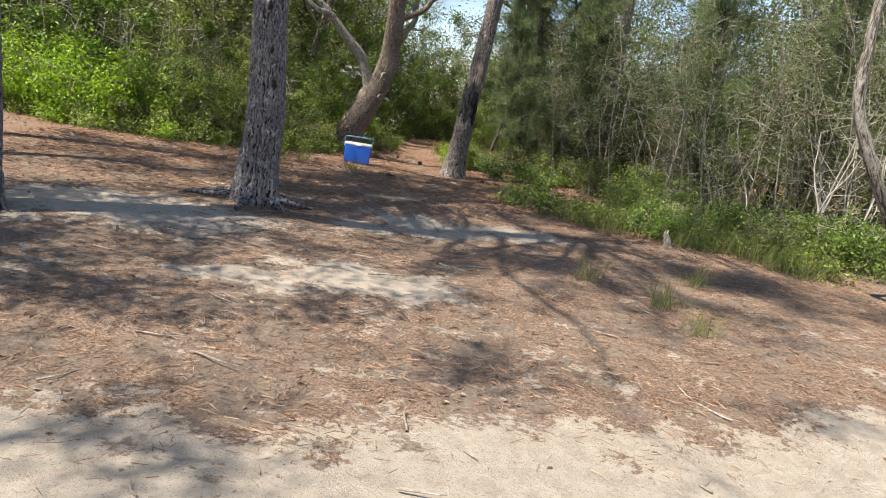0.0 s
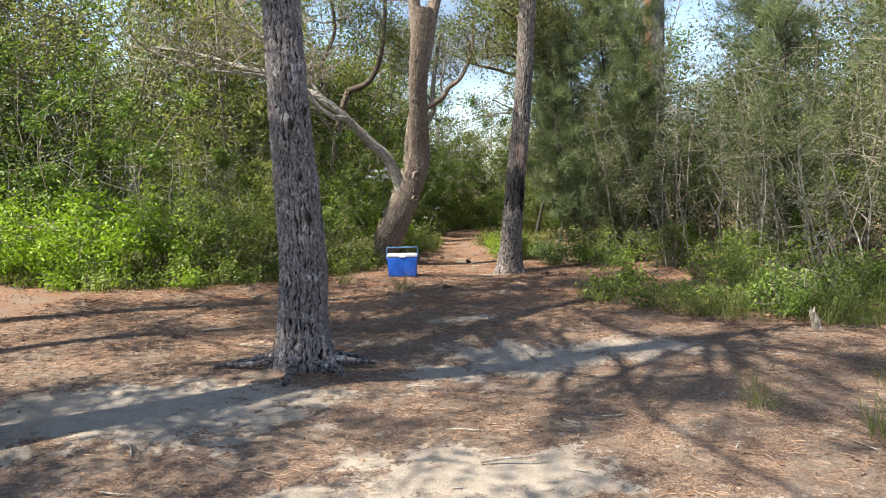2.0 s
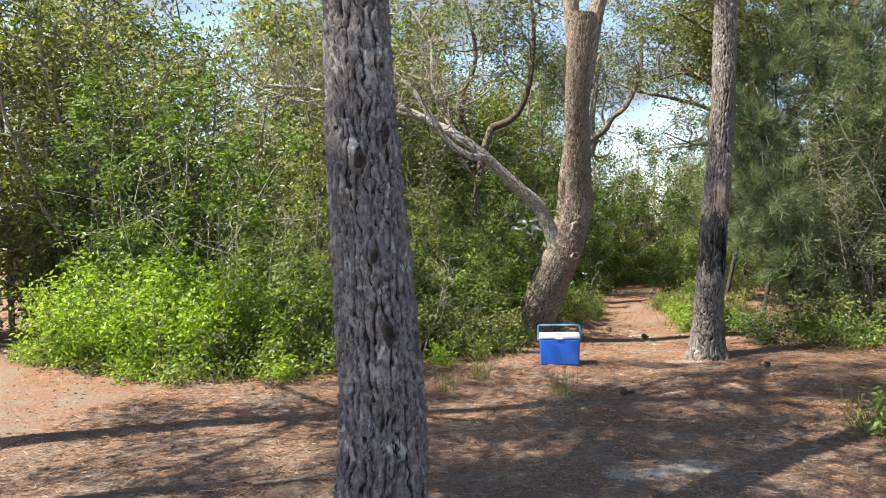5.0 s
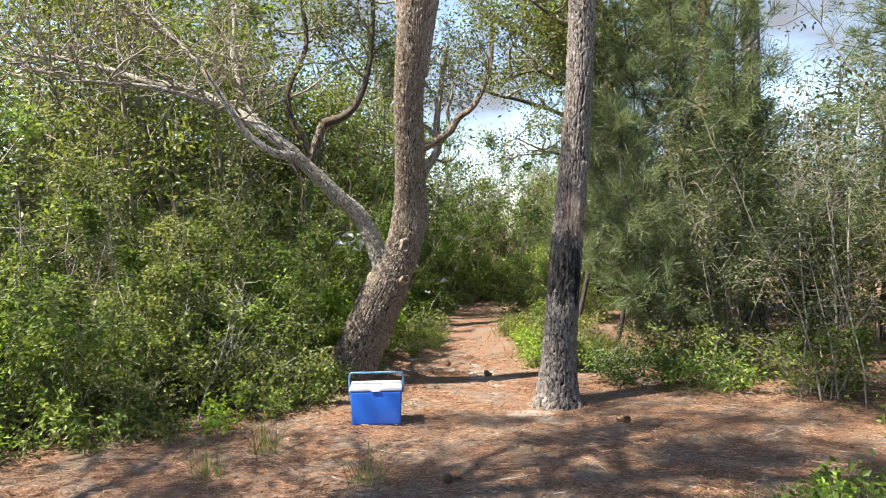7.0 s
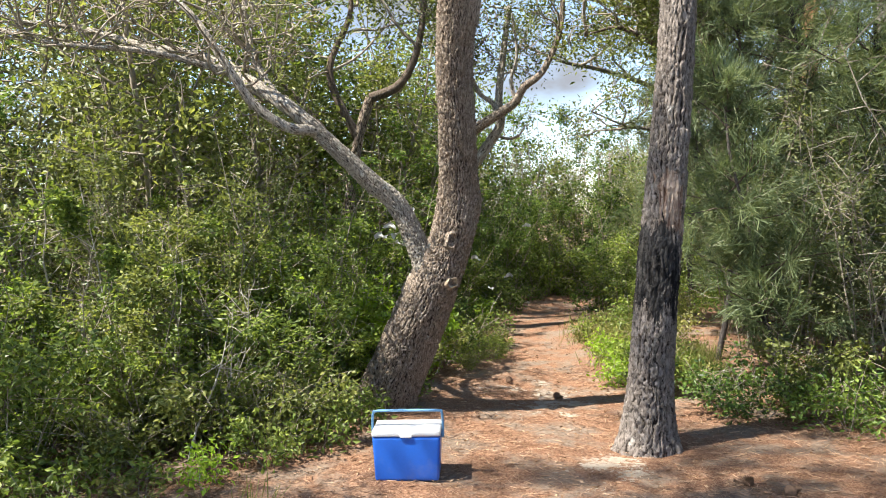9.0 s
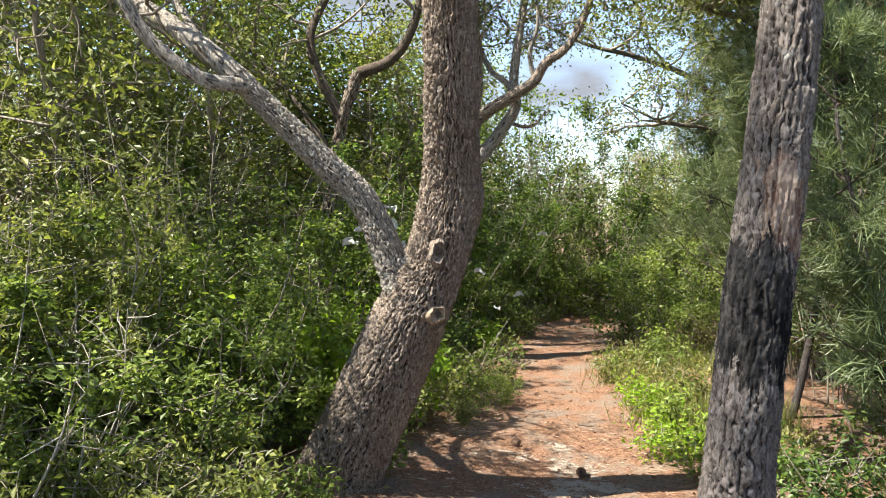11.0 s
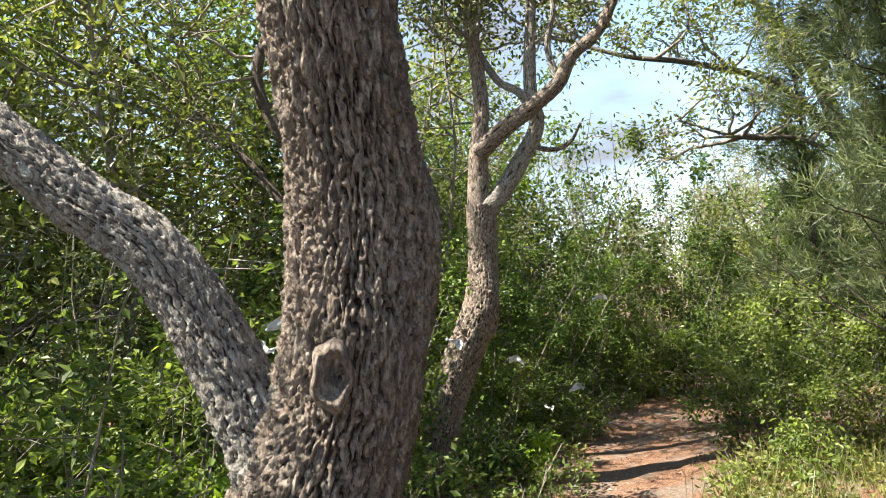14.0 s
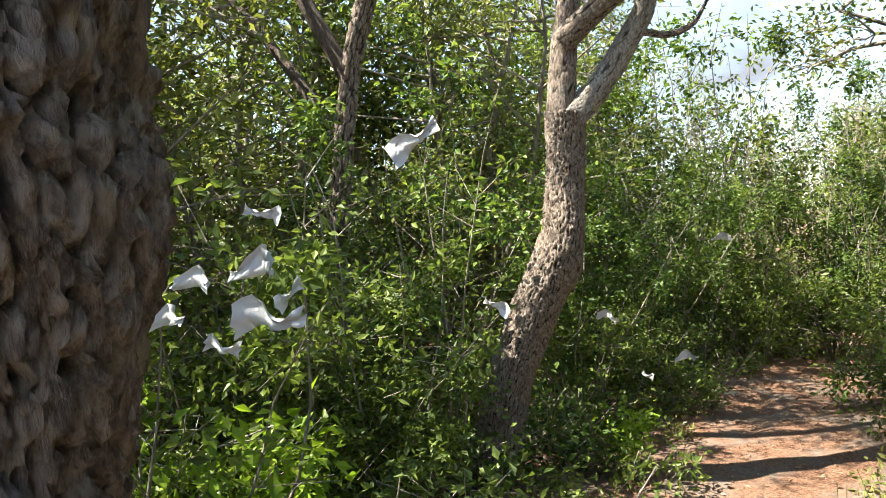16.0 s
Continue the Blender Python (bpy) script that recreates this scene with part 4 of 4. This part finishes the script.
TUFT = [grass_tuft("grass_tuft", "sparse pale grass tuft in pine litter", 201, 40, 0.22, 0.05, M_GRASS), grass_tuft("grass_tuft", "lush green grass at the edge of the woods", 202, 200, 0.26, 0.16, M_GRASS)]

placed = np.random.default_rng(77)
used = set()


def put(kinds, k, x, y, scale=1.0):
    """Set one of the kinds down: the first time the original, then copies."""
    ob = kinds[k]
    m = pose(x, y, floor_at(x, y), placed.uniform(-4, 4), placed.uniform(-4, 4), placed.uniform(0, 360))
    if ob.name in used:
        ob = copy_thing(ob, m)
    else:
        ob.matrix_basis = m
        used.add(ob.name)
    ob.scale = (scale * placed.uniform(0.92, 1.08),) * 2 + (scale * placed.uniform(0.9, 1.1),)
    return ob


def left_edge(x):
    return np.interp(x, (-9.5, -8.6, -5.8, -4.6, -3.5, -2.3, -1.9, -1.5, -1.3, -0.85), (13.2, 12.7, 11.5, 11.2, 11.9, 12.3, 13.2, 15.3, 17.6, 19.9))


def right_edge(x):
    return np.interp(x, (0.6, 1.2, 2.7, 3.0, 4.6, 7), (13.9, 13.9, 13.75, 11.4, 9.6, 9.0))


def scatter(kinds, weights, count, area, inside, gap, scale=(0.85, 1.15)):
    seen = []
    tries = 0
    while len(seen) < count and tries < count * 60:
        tries += 1
        x, y = placed.uniform(*area[0]), placed.uniform(*area[1])
        if not inside(x, y) or any((x - a) ** 2 + (y - b) ** 2 < gap * gap for a, b in seen):
            continue
        seen.append((x, y))
        put(kinds, placed.choice(len(kinds), p=weights), x, y, placed.uniform(*scale))


def clear(x, y, room=0.75):
    """Off the path and off the camera's way."""
    return on_path(x, y) < 0.05 and abs(x - np.interp(y, PATH_LINE[:, 0], PATH_LINE[:, 1])) > room


# the bright bushes in the sun
for x, y, k, s in ((-6.6, 12.0, 0, 1.0), (-5.7, 11.9, 0, 1.1), (-5.0, 11.75, 1, 1.1), (-6.1, 12.6, 0, 1.3), (-5.2, 12.5, 0, 1.35), (-4.75, 12.3, 1, 1.0)):
    put(BRIGHT, k, x, y, s)
# left thicket: low front, then tall
scatter(LOW, (0.35, 0.1, 0.45, 0.1), 24, ((-4.9, -1.5), (11.6, 18.0)), lambda x, y: left_edge(x) + 0.5 < y < left_edge(x) + 1.5 and clear(x, y) and not (x > -2.25 and 12.7 < y < 15.2), 0.42)
scatter(TALL, (0.35, 0.0, 0.3, 0.35), 14, ((-5.2, -2.0), (12.7, 15.2)), lambda x, y: y > left_edge(x) + 1.1 and (x + 1.6) ** 2 + (y - 14.2) ** 2 > 0.5, 0.72, (0.55, 0.68))
scatter(TALL, (0.35, 0.2, 0.25, 0.2), 10, ((-9.5, -4.9), (12.8, 15.5)), lambda x, y: y > left_edge(x) + 1.1, 1.0)
scatter(TALL, (0.35, 0.2, 0.25, 0.2), 5, ((-6.5, -3.0), (15.8, 18.5)), lambda x, y: clear(x, y, 2.4), 1.2, (0.5, 0.7))
for x, y, k, s in ((-2.55, 17.5, 0, 0.72), (-3.1, 17.2, 2, 0.9), (-3.9, 12.6, 2, 0.42), (-3.2, 12.95, 0, 0.4)):
    put(TALL, k, x, y, s)
scatter(STEMMY, (0.3, 0.5, 0.2), 18, ((-7.5, -3.2), (12.6, 16.5)), lambda x, y: y > left_edge(x) + 0.8 and y > 13.6 - 0.5 * (x + 3.2) * (x < -3.2), 0.8, (0.6, 0.8))
# right thicket
scatter(LOW, (0.25, 0.35, 0.25, 0.15), 13, ((1.25, 6.5), (8.8, 15)), lambda x, y: right_edge(x) - 0.1 < y < right_edge(x) + 0.8, 0.5)
scatter(STEMMY, (0.4, 0.3, 0.3), 38, ((1.7, 8), (9.3, 17)), lambda x, y: y > right_edge(x) + 0.25 and clear(x, y, 1.1 if y < 14.4 else 2.0), 0.62)
scatter(TALL, (0.2, 0.35, 0.15, 0.3), 5, ((0.9, 9), (10, 18)), lambda x, y: y > right_edge(x) + 2.3 and clear(x, y, 1.7), 1.0, (0.6, 0.9))
for x, y, k, s in ((1.55, 16.4, 0, 0.85), (1.3, 18.4, 0, 0.9), (2.3, 15.4, 2, 1.0), (2.7, 17.2, 1, 0.85), (2.0, 19.9, 1, 0.8), (3.3, 15.6, 0, 1.0), (3.4, 19.2, 1, 0.95), (4.6, 14.8, 0, 1.05),
                   (5.3, 16.8, 1, 0.95), (6.2, 14.2, 0, 1.1), (7.3, 16.2, 1, 1.0), (4.2, 21.4, 1, 0.9), (4.4, 12.6, 2, 1.0), (5.8, 12.2, 0, 0.9), (2.0, 22.6, 0, 1.0), (7.4, 12.6, 1, 0.8), (1.75, 14.75, 2, 0.8)):
    put(YOUNG, k, x, y, s)
for x, y, k, s in ((3.7, 12.4, 0, 1.0), (4.6, 11.2, 1, 1.05), (5.4, 10.2, 2, 1.0), (4.9, 9.6, 0, 0.9), (-3.4, 13.4, 1, 1.0), (-4.4, 13.6, 0, 1.0), (-5.4, 13.0, 2, 0.9), (-2.9, 12.9, 1, 0.7), (-6.4, 13.2, 1, 1.2), (-4.9, 12.4, 0, 0.8), (5.9, 11.0, 2, 1.0), (6.6, 10.0, 1, 1.1)):
    put(DEAD, k, x, y, s)
# weedy fringe on the right of the clearing
for x, y, k, s in ((2.75, 9.0, 1, 1.0), (3.3, 9.2, 0, 0.8), (2.65, 9.7, 3, 0.5), (3.9, 8.9, 2, 0.9), (4.5, 8.9, 0, 0.9), (3.0, 10.2, 3, 0.7), (5.2, 8.8, 1, 1.1)):
    put(LOW, k, x, y, s)
scatter(TUFT, (0.0, 1.0), 26, ((1.0, 6.5), (7.7, 10.2)), lambda x, y: y > 9.5 - 0.6 * (x - 1.0) and y > 7.75, 0.26)
scatter(HERB, (0.35, 0.1, 0.25, 0.3), 55, ((0.85, 6.0), (7.8, 10.5)), lambda x, y: y > 9.6 - 0.62 * (x - 0.85), 0.22)
scatter(HERB, (0.5, 0.1, 0.1, 0.3), 40, ((-8, -1.5), (11, 15)), lambda x, y: left_edge(x) - 0.25 < y < left_edge(x) + 0.25 and clear(x, y), 0.25)
for x, y in ((1.41, 6.35), (1.91, 5.93), (2.05, 5.41), (-2.2, 11.2), (-1.1, 10.9), (2.4, 6.6), (-1.95, 11.7)):
    put(TUFT, 0, x, y, 1.0)
# along the footpath
for x, y, s in ((-1.75, 15.25, 0.9), (-1.6, 15.6, 0.7), (-2.1, 15.6, 1.0), (-1.25, 18.9, 0.5)):
    put(BROAD, 0, x, y, s)
for x, y, s in ((-2.6, 16.4, 0.6), (-2.9, 15.3, 1.0), (-2.9, 17.6, 0.8), (-3.3, 16.4, 1.1)):
    put(BRIGHT, 1, x, y, s)
scatter(LOW, (0.4, 0.1, 0.2, 0.3), 19, ((-3.2, 2.4), (15.0, 22.0)), lambda x, y: clear(x, y, 1.25 if y < 16.6 else 0.78) and abs(x + 0.4) < 2.4 and not (x > 0 and y < 18.6) and not (-2.6 < x < -1.0 and 16.0 < y < 18.8), 0.5)
scatter(HERB, (0.35, 0.2, 0.3, 0.15), 34, ((-2.0, 1.2), (14.6, 22.0)), lambda x, y: clear(x, y, 0.5) and abs(x + 0.4) < 1.3, 0.2)
# mostly dark_leaf: the shade round the path's end put into colour
scatter(TALL, (0.1, 0.7, 0.1, 0.1), 12, ((-4.5, 4.5), (18, 22.5)), lambda x, y: clear(x, y, 1.7) and abs(x + 0.2) > 1.9, 1.0, (0.5, 0.8))
scatter(LOW, (0.3, 0.2, 0.2, 0.3), 12, ((-2.6, 3.0), (22.4, 23.6)), lambda x, y: y > 22.3 + max(0, x) * 0.5, 0.5, (1.0, 1.5))
# mostly dark_leaf again behind the bend, for the same painted shade
scatter(TALL, (0.1, 0.6, 0.1, 0.2), 14, ((-3.5, 4.5), (23.3, 25.5)), lambda x, y: True, 0.85, (0.85, 1.15))
scatter(HERB, (0.35, 0.0, 0.5, 0.15), 24, ((0.05, 1.4), (14.7, 18.8)), lambda x, y: clear(x, y, 0.62) and y > 15.6 - 0.6 * x, 0.24)
scatter(TUFT, (0.3, 0.7), 14, ((0.1, 1.4), (14.9, 18.6)), lambda x, y: clear(x, y, 0.6), 0.3)
for x, y, k, s in ((-0.95, 16.5, 0, 0.45), (-1.15, 15.8, 2, 0.38), (-1.0, 17.3, 0, 0.5)):
    put(LOW, k, x, y, s)
for x, y, k, s in ((-2.75, 15.0, 0, 0.72), (-3.45, 14.3, 2, 0.8), (-2.5, 16.0, 0, 0.75), (-3.9, 15.2, 0, 0.85)):
    put(TALL, k, x, y, s)
put(BRIGHT, 0, -3.1, 15.6, 1.3)
for x, y, k, s in ((-2.6, 14.6, 2, 0.5), (-3.6, 13.7, 0, 0.5), (-2.95, 13.9, 3, 0.42)):
    put(TALL, k, x, y, s)
# dark bushes arching over the bend, the dark leaf standing for its shade
for x, y, k, s in ((-1.35, 20.9, 1, 0.62), (-1.75, 19.8, 1, 0.6), (-0.95, 22.0, 1, 0.6), (-2.1, 21.2, 1, 0.75), (-0.3, 22.9, 1, 0.6), (0.5, 23.0, 1, 0.65)):
    put(TALL, k, x, y, s)
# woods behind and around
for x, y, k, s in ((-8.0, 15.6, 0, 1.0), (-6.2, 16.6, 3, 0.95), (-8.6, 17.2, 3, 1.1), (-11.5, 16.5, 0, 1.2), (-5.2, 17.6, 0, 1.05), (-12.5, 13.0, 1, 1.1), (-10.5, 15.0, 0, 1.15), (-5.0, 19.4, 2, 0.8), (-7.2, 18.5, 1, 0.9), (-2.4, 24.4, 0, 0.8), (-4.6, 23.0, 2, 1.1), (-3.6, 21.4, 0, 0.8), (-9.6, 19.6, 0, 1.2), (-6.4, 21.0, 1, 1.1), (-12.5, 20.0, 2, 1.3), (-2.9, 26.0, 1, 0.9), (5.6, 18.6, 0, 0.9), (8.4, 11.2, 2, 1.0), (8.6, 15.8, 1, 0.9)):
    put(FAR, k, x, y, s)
# the far rows are mostly the hazy pale kind, haze by colour
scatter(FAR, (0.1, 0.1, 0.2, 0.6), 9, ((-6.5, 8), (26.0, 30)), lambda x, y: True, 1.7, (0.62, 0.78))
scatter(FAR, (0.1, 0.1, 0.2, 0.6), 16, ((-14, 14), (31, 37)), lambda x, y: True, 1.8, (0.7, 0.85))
scatter(LOW, (0.3, 0.2, 0.2, 0.3), 16, ((-6, 6), (25.5, 27.5)), lambda x, y: True, 0.6, (1.3, 1.9))
scatter(FAR, (0.3, 0.3, 0.2, 0.2), 6, ((-18, -4), (21, 32)), lambda x, y: True, 2.6, (0.9, 1.1))
scatter(FAR, (0.3, 0.3, 0.2, 0.2), 6, ((5, 20), (20, 32)), lambda x, y: True, 2.6, (0.9, 1.1))
scatter(FAR, (0.3, 0.3, 0.2, 0.2), 3, ((8.5, 15), (3, 9)), lambda x, y: True, 2.6, (0.8, 1.0))
scatter(FAR, (0.3, 0.3, 0.2, 0.2), 4, ((-10, 12), (-14, -9)), lambda x, y: True, 3.0, (0.8, 1.0))


# ---- cooler ----
def rounded_box(w, d, h, bevel, taper=1.0, segments=3):
    bm = bmesh.new()
    bmesh.ops.create_cube(bm, size=1.0)
    for v in bm.verts:
        k = taper if v.co.z < 0 else 1.0
        v.co = Vector((v.co.x * w * k, v.co.y * d * k, (v.co.z + 0.5) * h))
    bmesh.ops.bevel(bm, geom=list(bm.edges), offset=bevel, segments=segments, affect="EDGES", profile=0.6)
    return bm


def cooler(x, y, turn):
    ob = thing("cooler", x, y, "blue plastic cooler with white lid and raised carrying handle", "cooler", turn=turn)
    body = part("body", bm_mesh("body", rounded_box(0.43, 0.27, 0.285, 0.02, 0.94), M_BLUE, True), ob)
    lid_bm = rounded_box(0.435, 0.275, 0.036, 0.012)
    lid = part("lid", bm_mesh("lid", lid_bm, M_WHITE, True), ob, "white lid")
    lid.location = (0, 0, 0.286)
    latch = part("latch", bm_mesh("latch", rounded_box(0.075, 0.012, 0.02, 0.004), M_WHITE, True), lid)
    latch.location = (0, -0.14, -0.004)
    bar = [(-0.226, 0, 0.0), (-0.227, 0, 0.09), (-0.22, 0, 0.145), (-0.20, 0, 0.155), (0, 0, 0.157), (0.20, 0, 0.155), (0.22, 0, 0.145), (0.227, 0, 0.09), (0.226, 0, 0.0)]
    c, r = spline(bar, [0.0085] * 9, 60)
    v, f = tube(c, r, 10)
    v[:, 1] *= 1.5
    handle = part("handle", solid("handle", v, f, M_PALEBLUE), ob, "pale blue bail handle")
    handle.location = (0, 0, 0.262)
    for side in (-1, 1):
        bm = bmesh.new()
        bmesh.ops.create_cone(bm, cap_ends=True, segments=16, radius1=0.02, radius2=0.018, depth=0.02)
        pivot = part("pivot", bm_mesh("pivot", bm, M_PALEBLUE, True), ob)
        pivot.matrix_basis = pose(side * 0.223, 0, 0.262, 0, 90, 0)


cooler(-1.235, 12.55, 5)


# ---- stumps, snag and scraps ----
def snag(name, label, category, x, y, points, radii, mat, seed, plate=(0.03, 0.1)):
    rng = np.random.default_rng(seed)
    v, f, plates = bark_tube(points, radii, 40, 70, rng, plate, 0.012, 0.4, (), 0.02, 0.9)
    top = v[-40:].mean(axis=0)
    v[-40:] += np.column_stack([np.zeros((40, 2)), rng.uniform(-0.05, 0.05, 40)])
    ob = thing(name, x, y, label, category)
    part("wood", solid("wood", v, f, mat, True, plates), ob)
    cap = len(v) - 40
    ring = v[cap:]
    part("broken_end", solid("broken_end", np.vstack([ring, top - np.array((0, 0, 0.03))]), np.array([(i, (i + 1) % 40, 40) for i in range(40)]), M_STUMP), ob, "splintered pale break")
    return ob


snag("stump", "weathered pale broken stump among the bushes", "stump", -4.06, 13.6, [(0, 0, -0.05), (0.02, 0, 0.3), (-0.03, 0, 0.7), (-0.06, 0, 1.0)], [0.17, 0.12, 0.1, 0.06], M_STUMP, 601)
snag("stump", "small grey leaning post-like stump in the weeds", "stump", 2.62, 8.15, [(0, 0, -0.05), (-0.02, 0, 0.08), (-0.05, 0, 0.16)], [0.03, 0.027, 0.02], M_TWIG, 602)
snag("dead_tree", "pale peeling leaning dead trunk at the woods' edge", "dead tree", 5.0, 7.4, [(0, 0, -0.05), (-0.5, -0.2, 0.5), (-0.9, -0.35, 0.95), (-1.12, -0.4, 1.24), (-1.38, -0.4, 1.74), (-1.42, -0.4, 2.2), (-1.43, -0.4, 2.65), (-1.34, -0.4, 3.6)], [0.065, 0.06, 0.055, 0.055, 0.05, 0.045, 0.042, 0.03], M_OAK_PALE, 603)


def scrap(x, y, z, size, seed, turn):
    """A crumpled strip of thin white sheet hanging in the twigs."""
    rng = np.random.default_rng(seed)
    n, w = 11, 5
    u, v = np.meshgrid(np.linspace(-0.5, 0.5, n), np.linspace(-0.5, 0.5, w), indexing="ij")
    wide = 0.42 * (0.55 + 0.45 * np.sin(u * 5 + seed)) + 0.08
    px, py = u * size, v * size * wide
    pz = size * (0.14 * np.sin(u * 7 + seed) + 0.10 * np.sin(v * 9 + u * 4) - 0.5 * u * u)
    jag = rng.normal(0, 0.02 * size, (n, w, 3))
    p = np.stack([px, pz * 0.7, py + pz * 0.5], -1) + jag
    i, j = np.meshgrid(np.arange(n - 1), np.arange(w - 1), indexing="ij")
    f = np.stack([i * w + j, i * w + j + 1, (i + 1) * w + j + 1, (i + 1) * w + j], -1).reshape(-1, 4)
    both = np.vstack([p.reshape(-1, 3), p.reshape(-1, 3) + np.array((0, 0.002, 0))])
    f = np.vstack([f, f[:, ::-1] + n * w])
    ob = tagged(new("white_scrap", solid("white_scrap", both, f, M_SCRAP)), "torn white scrap hanging in shrub twigs", "paper scrap", "white scraps")
    ob.matrix_world = pose(x, y, z, 0, rng.uniform(-35, 35), turn)


for k, (x, y, z, s) in enumerate(((-1.72, 15.5, 1.62, 0.19), (-1.92, 15.5, 1.59, 0.14), (-2.02, 15.5, 1.49, 0.14), (-1.69, 15.5, 1.48, 0.2), (-1.81, 15.45, 1.41, 0.1), (-1.72, 15.55, 1.76, 0.1),
                                  (-1.35, 16.44, 1.39, 0.10), (-0.84, 18.72, 0.79, 0.14), (-1.32, 18.8, 1.05, 0.14), (-1.21, 15.44, 1.89, 0.14), (-1.95, 16.0, 1.5, 0.14), (-1.15, 19.3, 0.55, 0.1), (-0.62, 20.3, 0.2, 0.08), (-0.6, 19.7, 1.5, 0.14))):
    scrap(x, y, z, s, 610 + k, placed.uniform(-40, 40))


# ---- litter ----
def stick(x, y, length, turn, r, mat, seed, label="broken dry twig lying on the ground"):
    rng = np.random.default_rng(seed)
    c = wander((0, 0, 0), (1, 0, 0), length, 6, rng, 0.12)
    c[:, 2] = np.abs(c[:, 2]) * 0.3 + r
    ob = tagged(new("stick", solid("stick", *tube(c, np.linspace(r, r * 0.5, 7), 6), mat)), label, "stick", "fallen sticks")
    ob.matrix_world = pose(x, y, floor_at(x, y) + 0.006, 0, 0, turn)


def pine_cone(x, y, s, turn):
    bits = []
    for k in range(150):
        t = k / 70
        a = k * 2.39996
        r = s * (0.30 + 0.22 * math.sin(t * 2.9 + 0.25))
        z = s * (0.1 + t * 0.9)
        d, side = np.array((math.cos(a), math.sin(a), 0.45)), np.array((-math.sin(a), math.cos(a), 0))
        p = np.array((0, 0, z))
        bits.append((np.array([p + side * s * 0.03, p + d * r + side * s * 0.11, p + d * r * 1.22, p + d * r - side * s * 0.11, p - side * s * 0.03, p + d * r * 0.9 + np.array((0, 0, s * 0.07))]),
                     np.array([(0, 1, 5), (1, 2, 5), (2, 3, 5), (3, 4, 5), (4, 0, 5), (0, 4, 3), (0, 3, 2), (0, 2, 1)])))
    v, f = join(bits)
    v = v[:, [2, 1, 0]]
    v[:, 2] += s * 0.42
    ob = tagged(new("pine_cone", solid("pine_cone", v, f, M_CONE, False)), "open brown pine cone lying on the litter", "pine cone", "pine cones")
    ob.matrix_world = pose(x, y, floor_at(x, y), 0, 0, turn)


for x, y, t in ((-0.638, 10.9, 20), (-0.70, 15.35, 100), (0.9, 12.55, 200), (1.0, 12.3, 40), (-0.267, 14.88, 300)):
    pine_cone(x, y, 0.062, t)

litter = np.random.default_rng(300)
for k in range(110):
    x, y = litter.uniform(-3.0, 3.0), 2.2 + 10 * litter.random() ** 1.8
    stick(x, y, litter.uniform(0.06, 0.3), litter.uniform(0, 360), litter.uniform(0.003, 0.007), M_TWIG if k % 3 else M_DEAD, 400 + k)
stick(-2.75, 8.4, 0.5, 20, 0.012, M_TWIG, 501, "short thick fallen branch on the litter")
stick(-0.35, 5.55, 0.35, 15, 0.008, M_TWIG, 502)


def litter_points(n, area, keep):
    x, y = litter.uniform(*area[0], n), litter.uniform(*area[1], n)
    ok = litter.random(n) < keep(x, y)
    x, y = x[ok], y[ok]
    return np.column_stack([x, y, floor_at(x, y) + 0.004])


at = litter_points(170000, ((-5, 4.5), (2.0, 16)), lambda x, y: (1 - bareness(x, y)) ** 2 * np.clip(7 / (y - 1), 0.35, 1))
turn = litter.uniform(0, 2 * np.pi, len(at))
way = np.column_stack([np.cos(turn), np.sin(turn), litter.normal(0.02, 0.09, len(at))])
v, f = blades(at + np.column_stack([np.zeros((len(at), 2)), litter.uniform(0, 0.012, len(at))]), way, 0.062, 0.0042, litter)
tagged(new("pine_needle_litter", solid("pine_needle_litter", v, f, M_LITTER, False)), "reddish brown fallen pine needles over the sand", "pine needles", kind="stuff")
at = litter_points(42000, ((-7, 5.5), (2.2, 22)), lambda x, y: np.where(bareness(x, y) > 0.5, 0.05, 0.5))
v, f = leaves(at, litter.normal(0, 1, at.shape) * np.array((1, 1, 0.2)), 0.036, litter, 0.5, 0.3, 0.0, 0.2)
v[:, 2] = np.maximum(v[:, 2], floor_at(v[:, 0], v[:, 1]) + 0.002)
tagged(new("dry_leaf_litter", solid("dry_leaf_litter", v, f, M_DRYLEAF, False)), "brown dry leaves scattered over the forest floor", "dry leaves", kind="stuff")
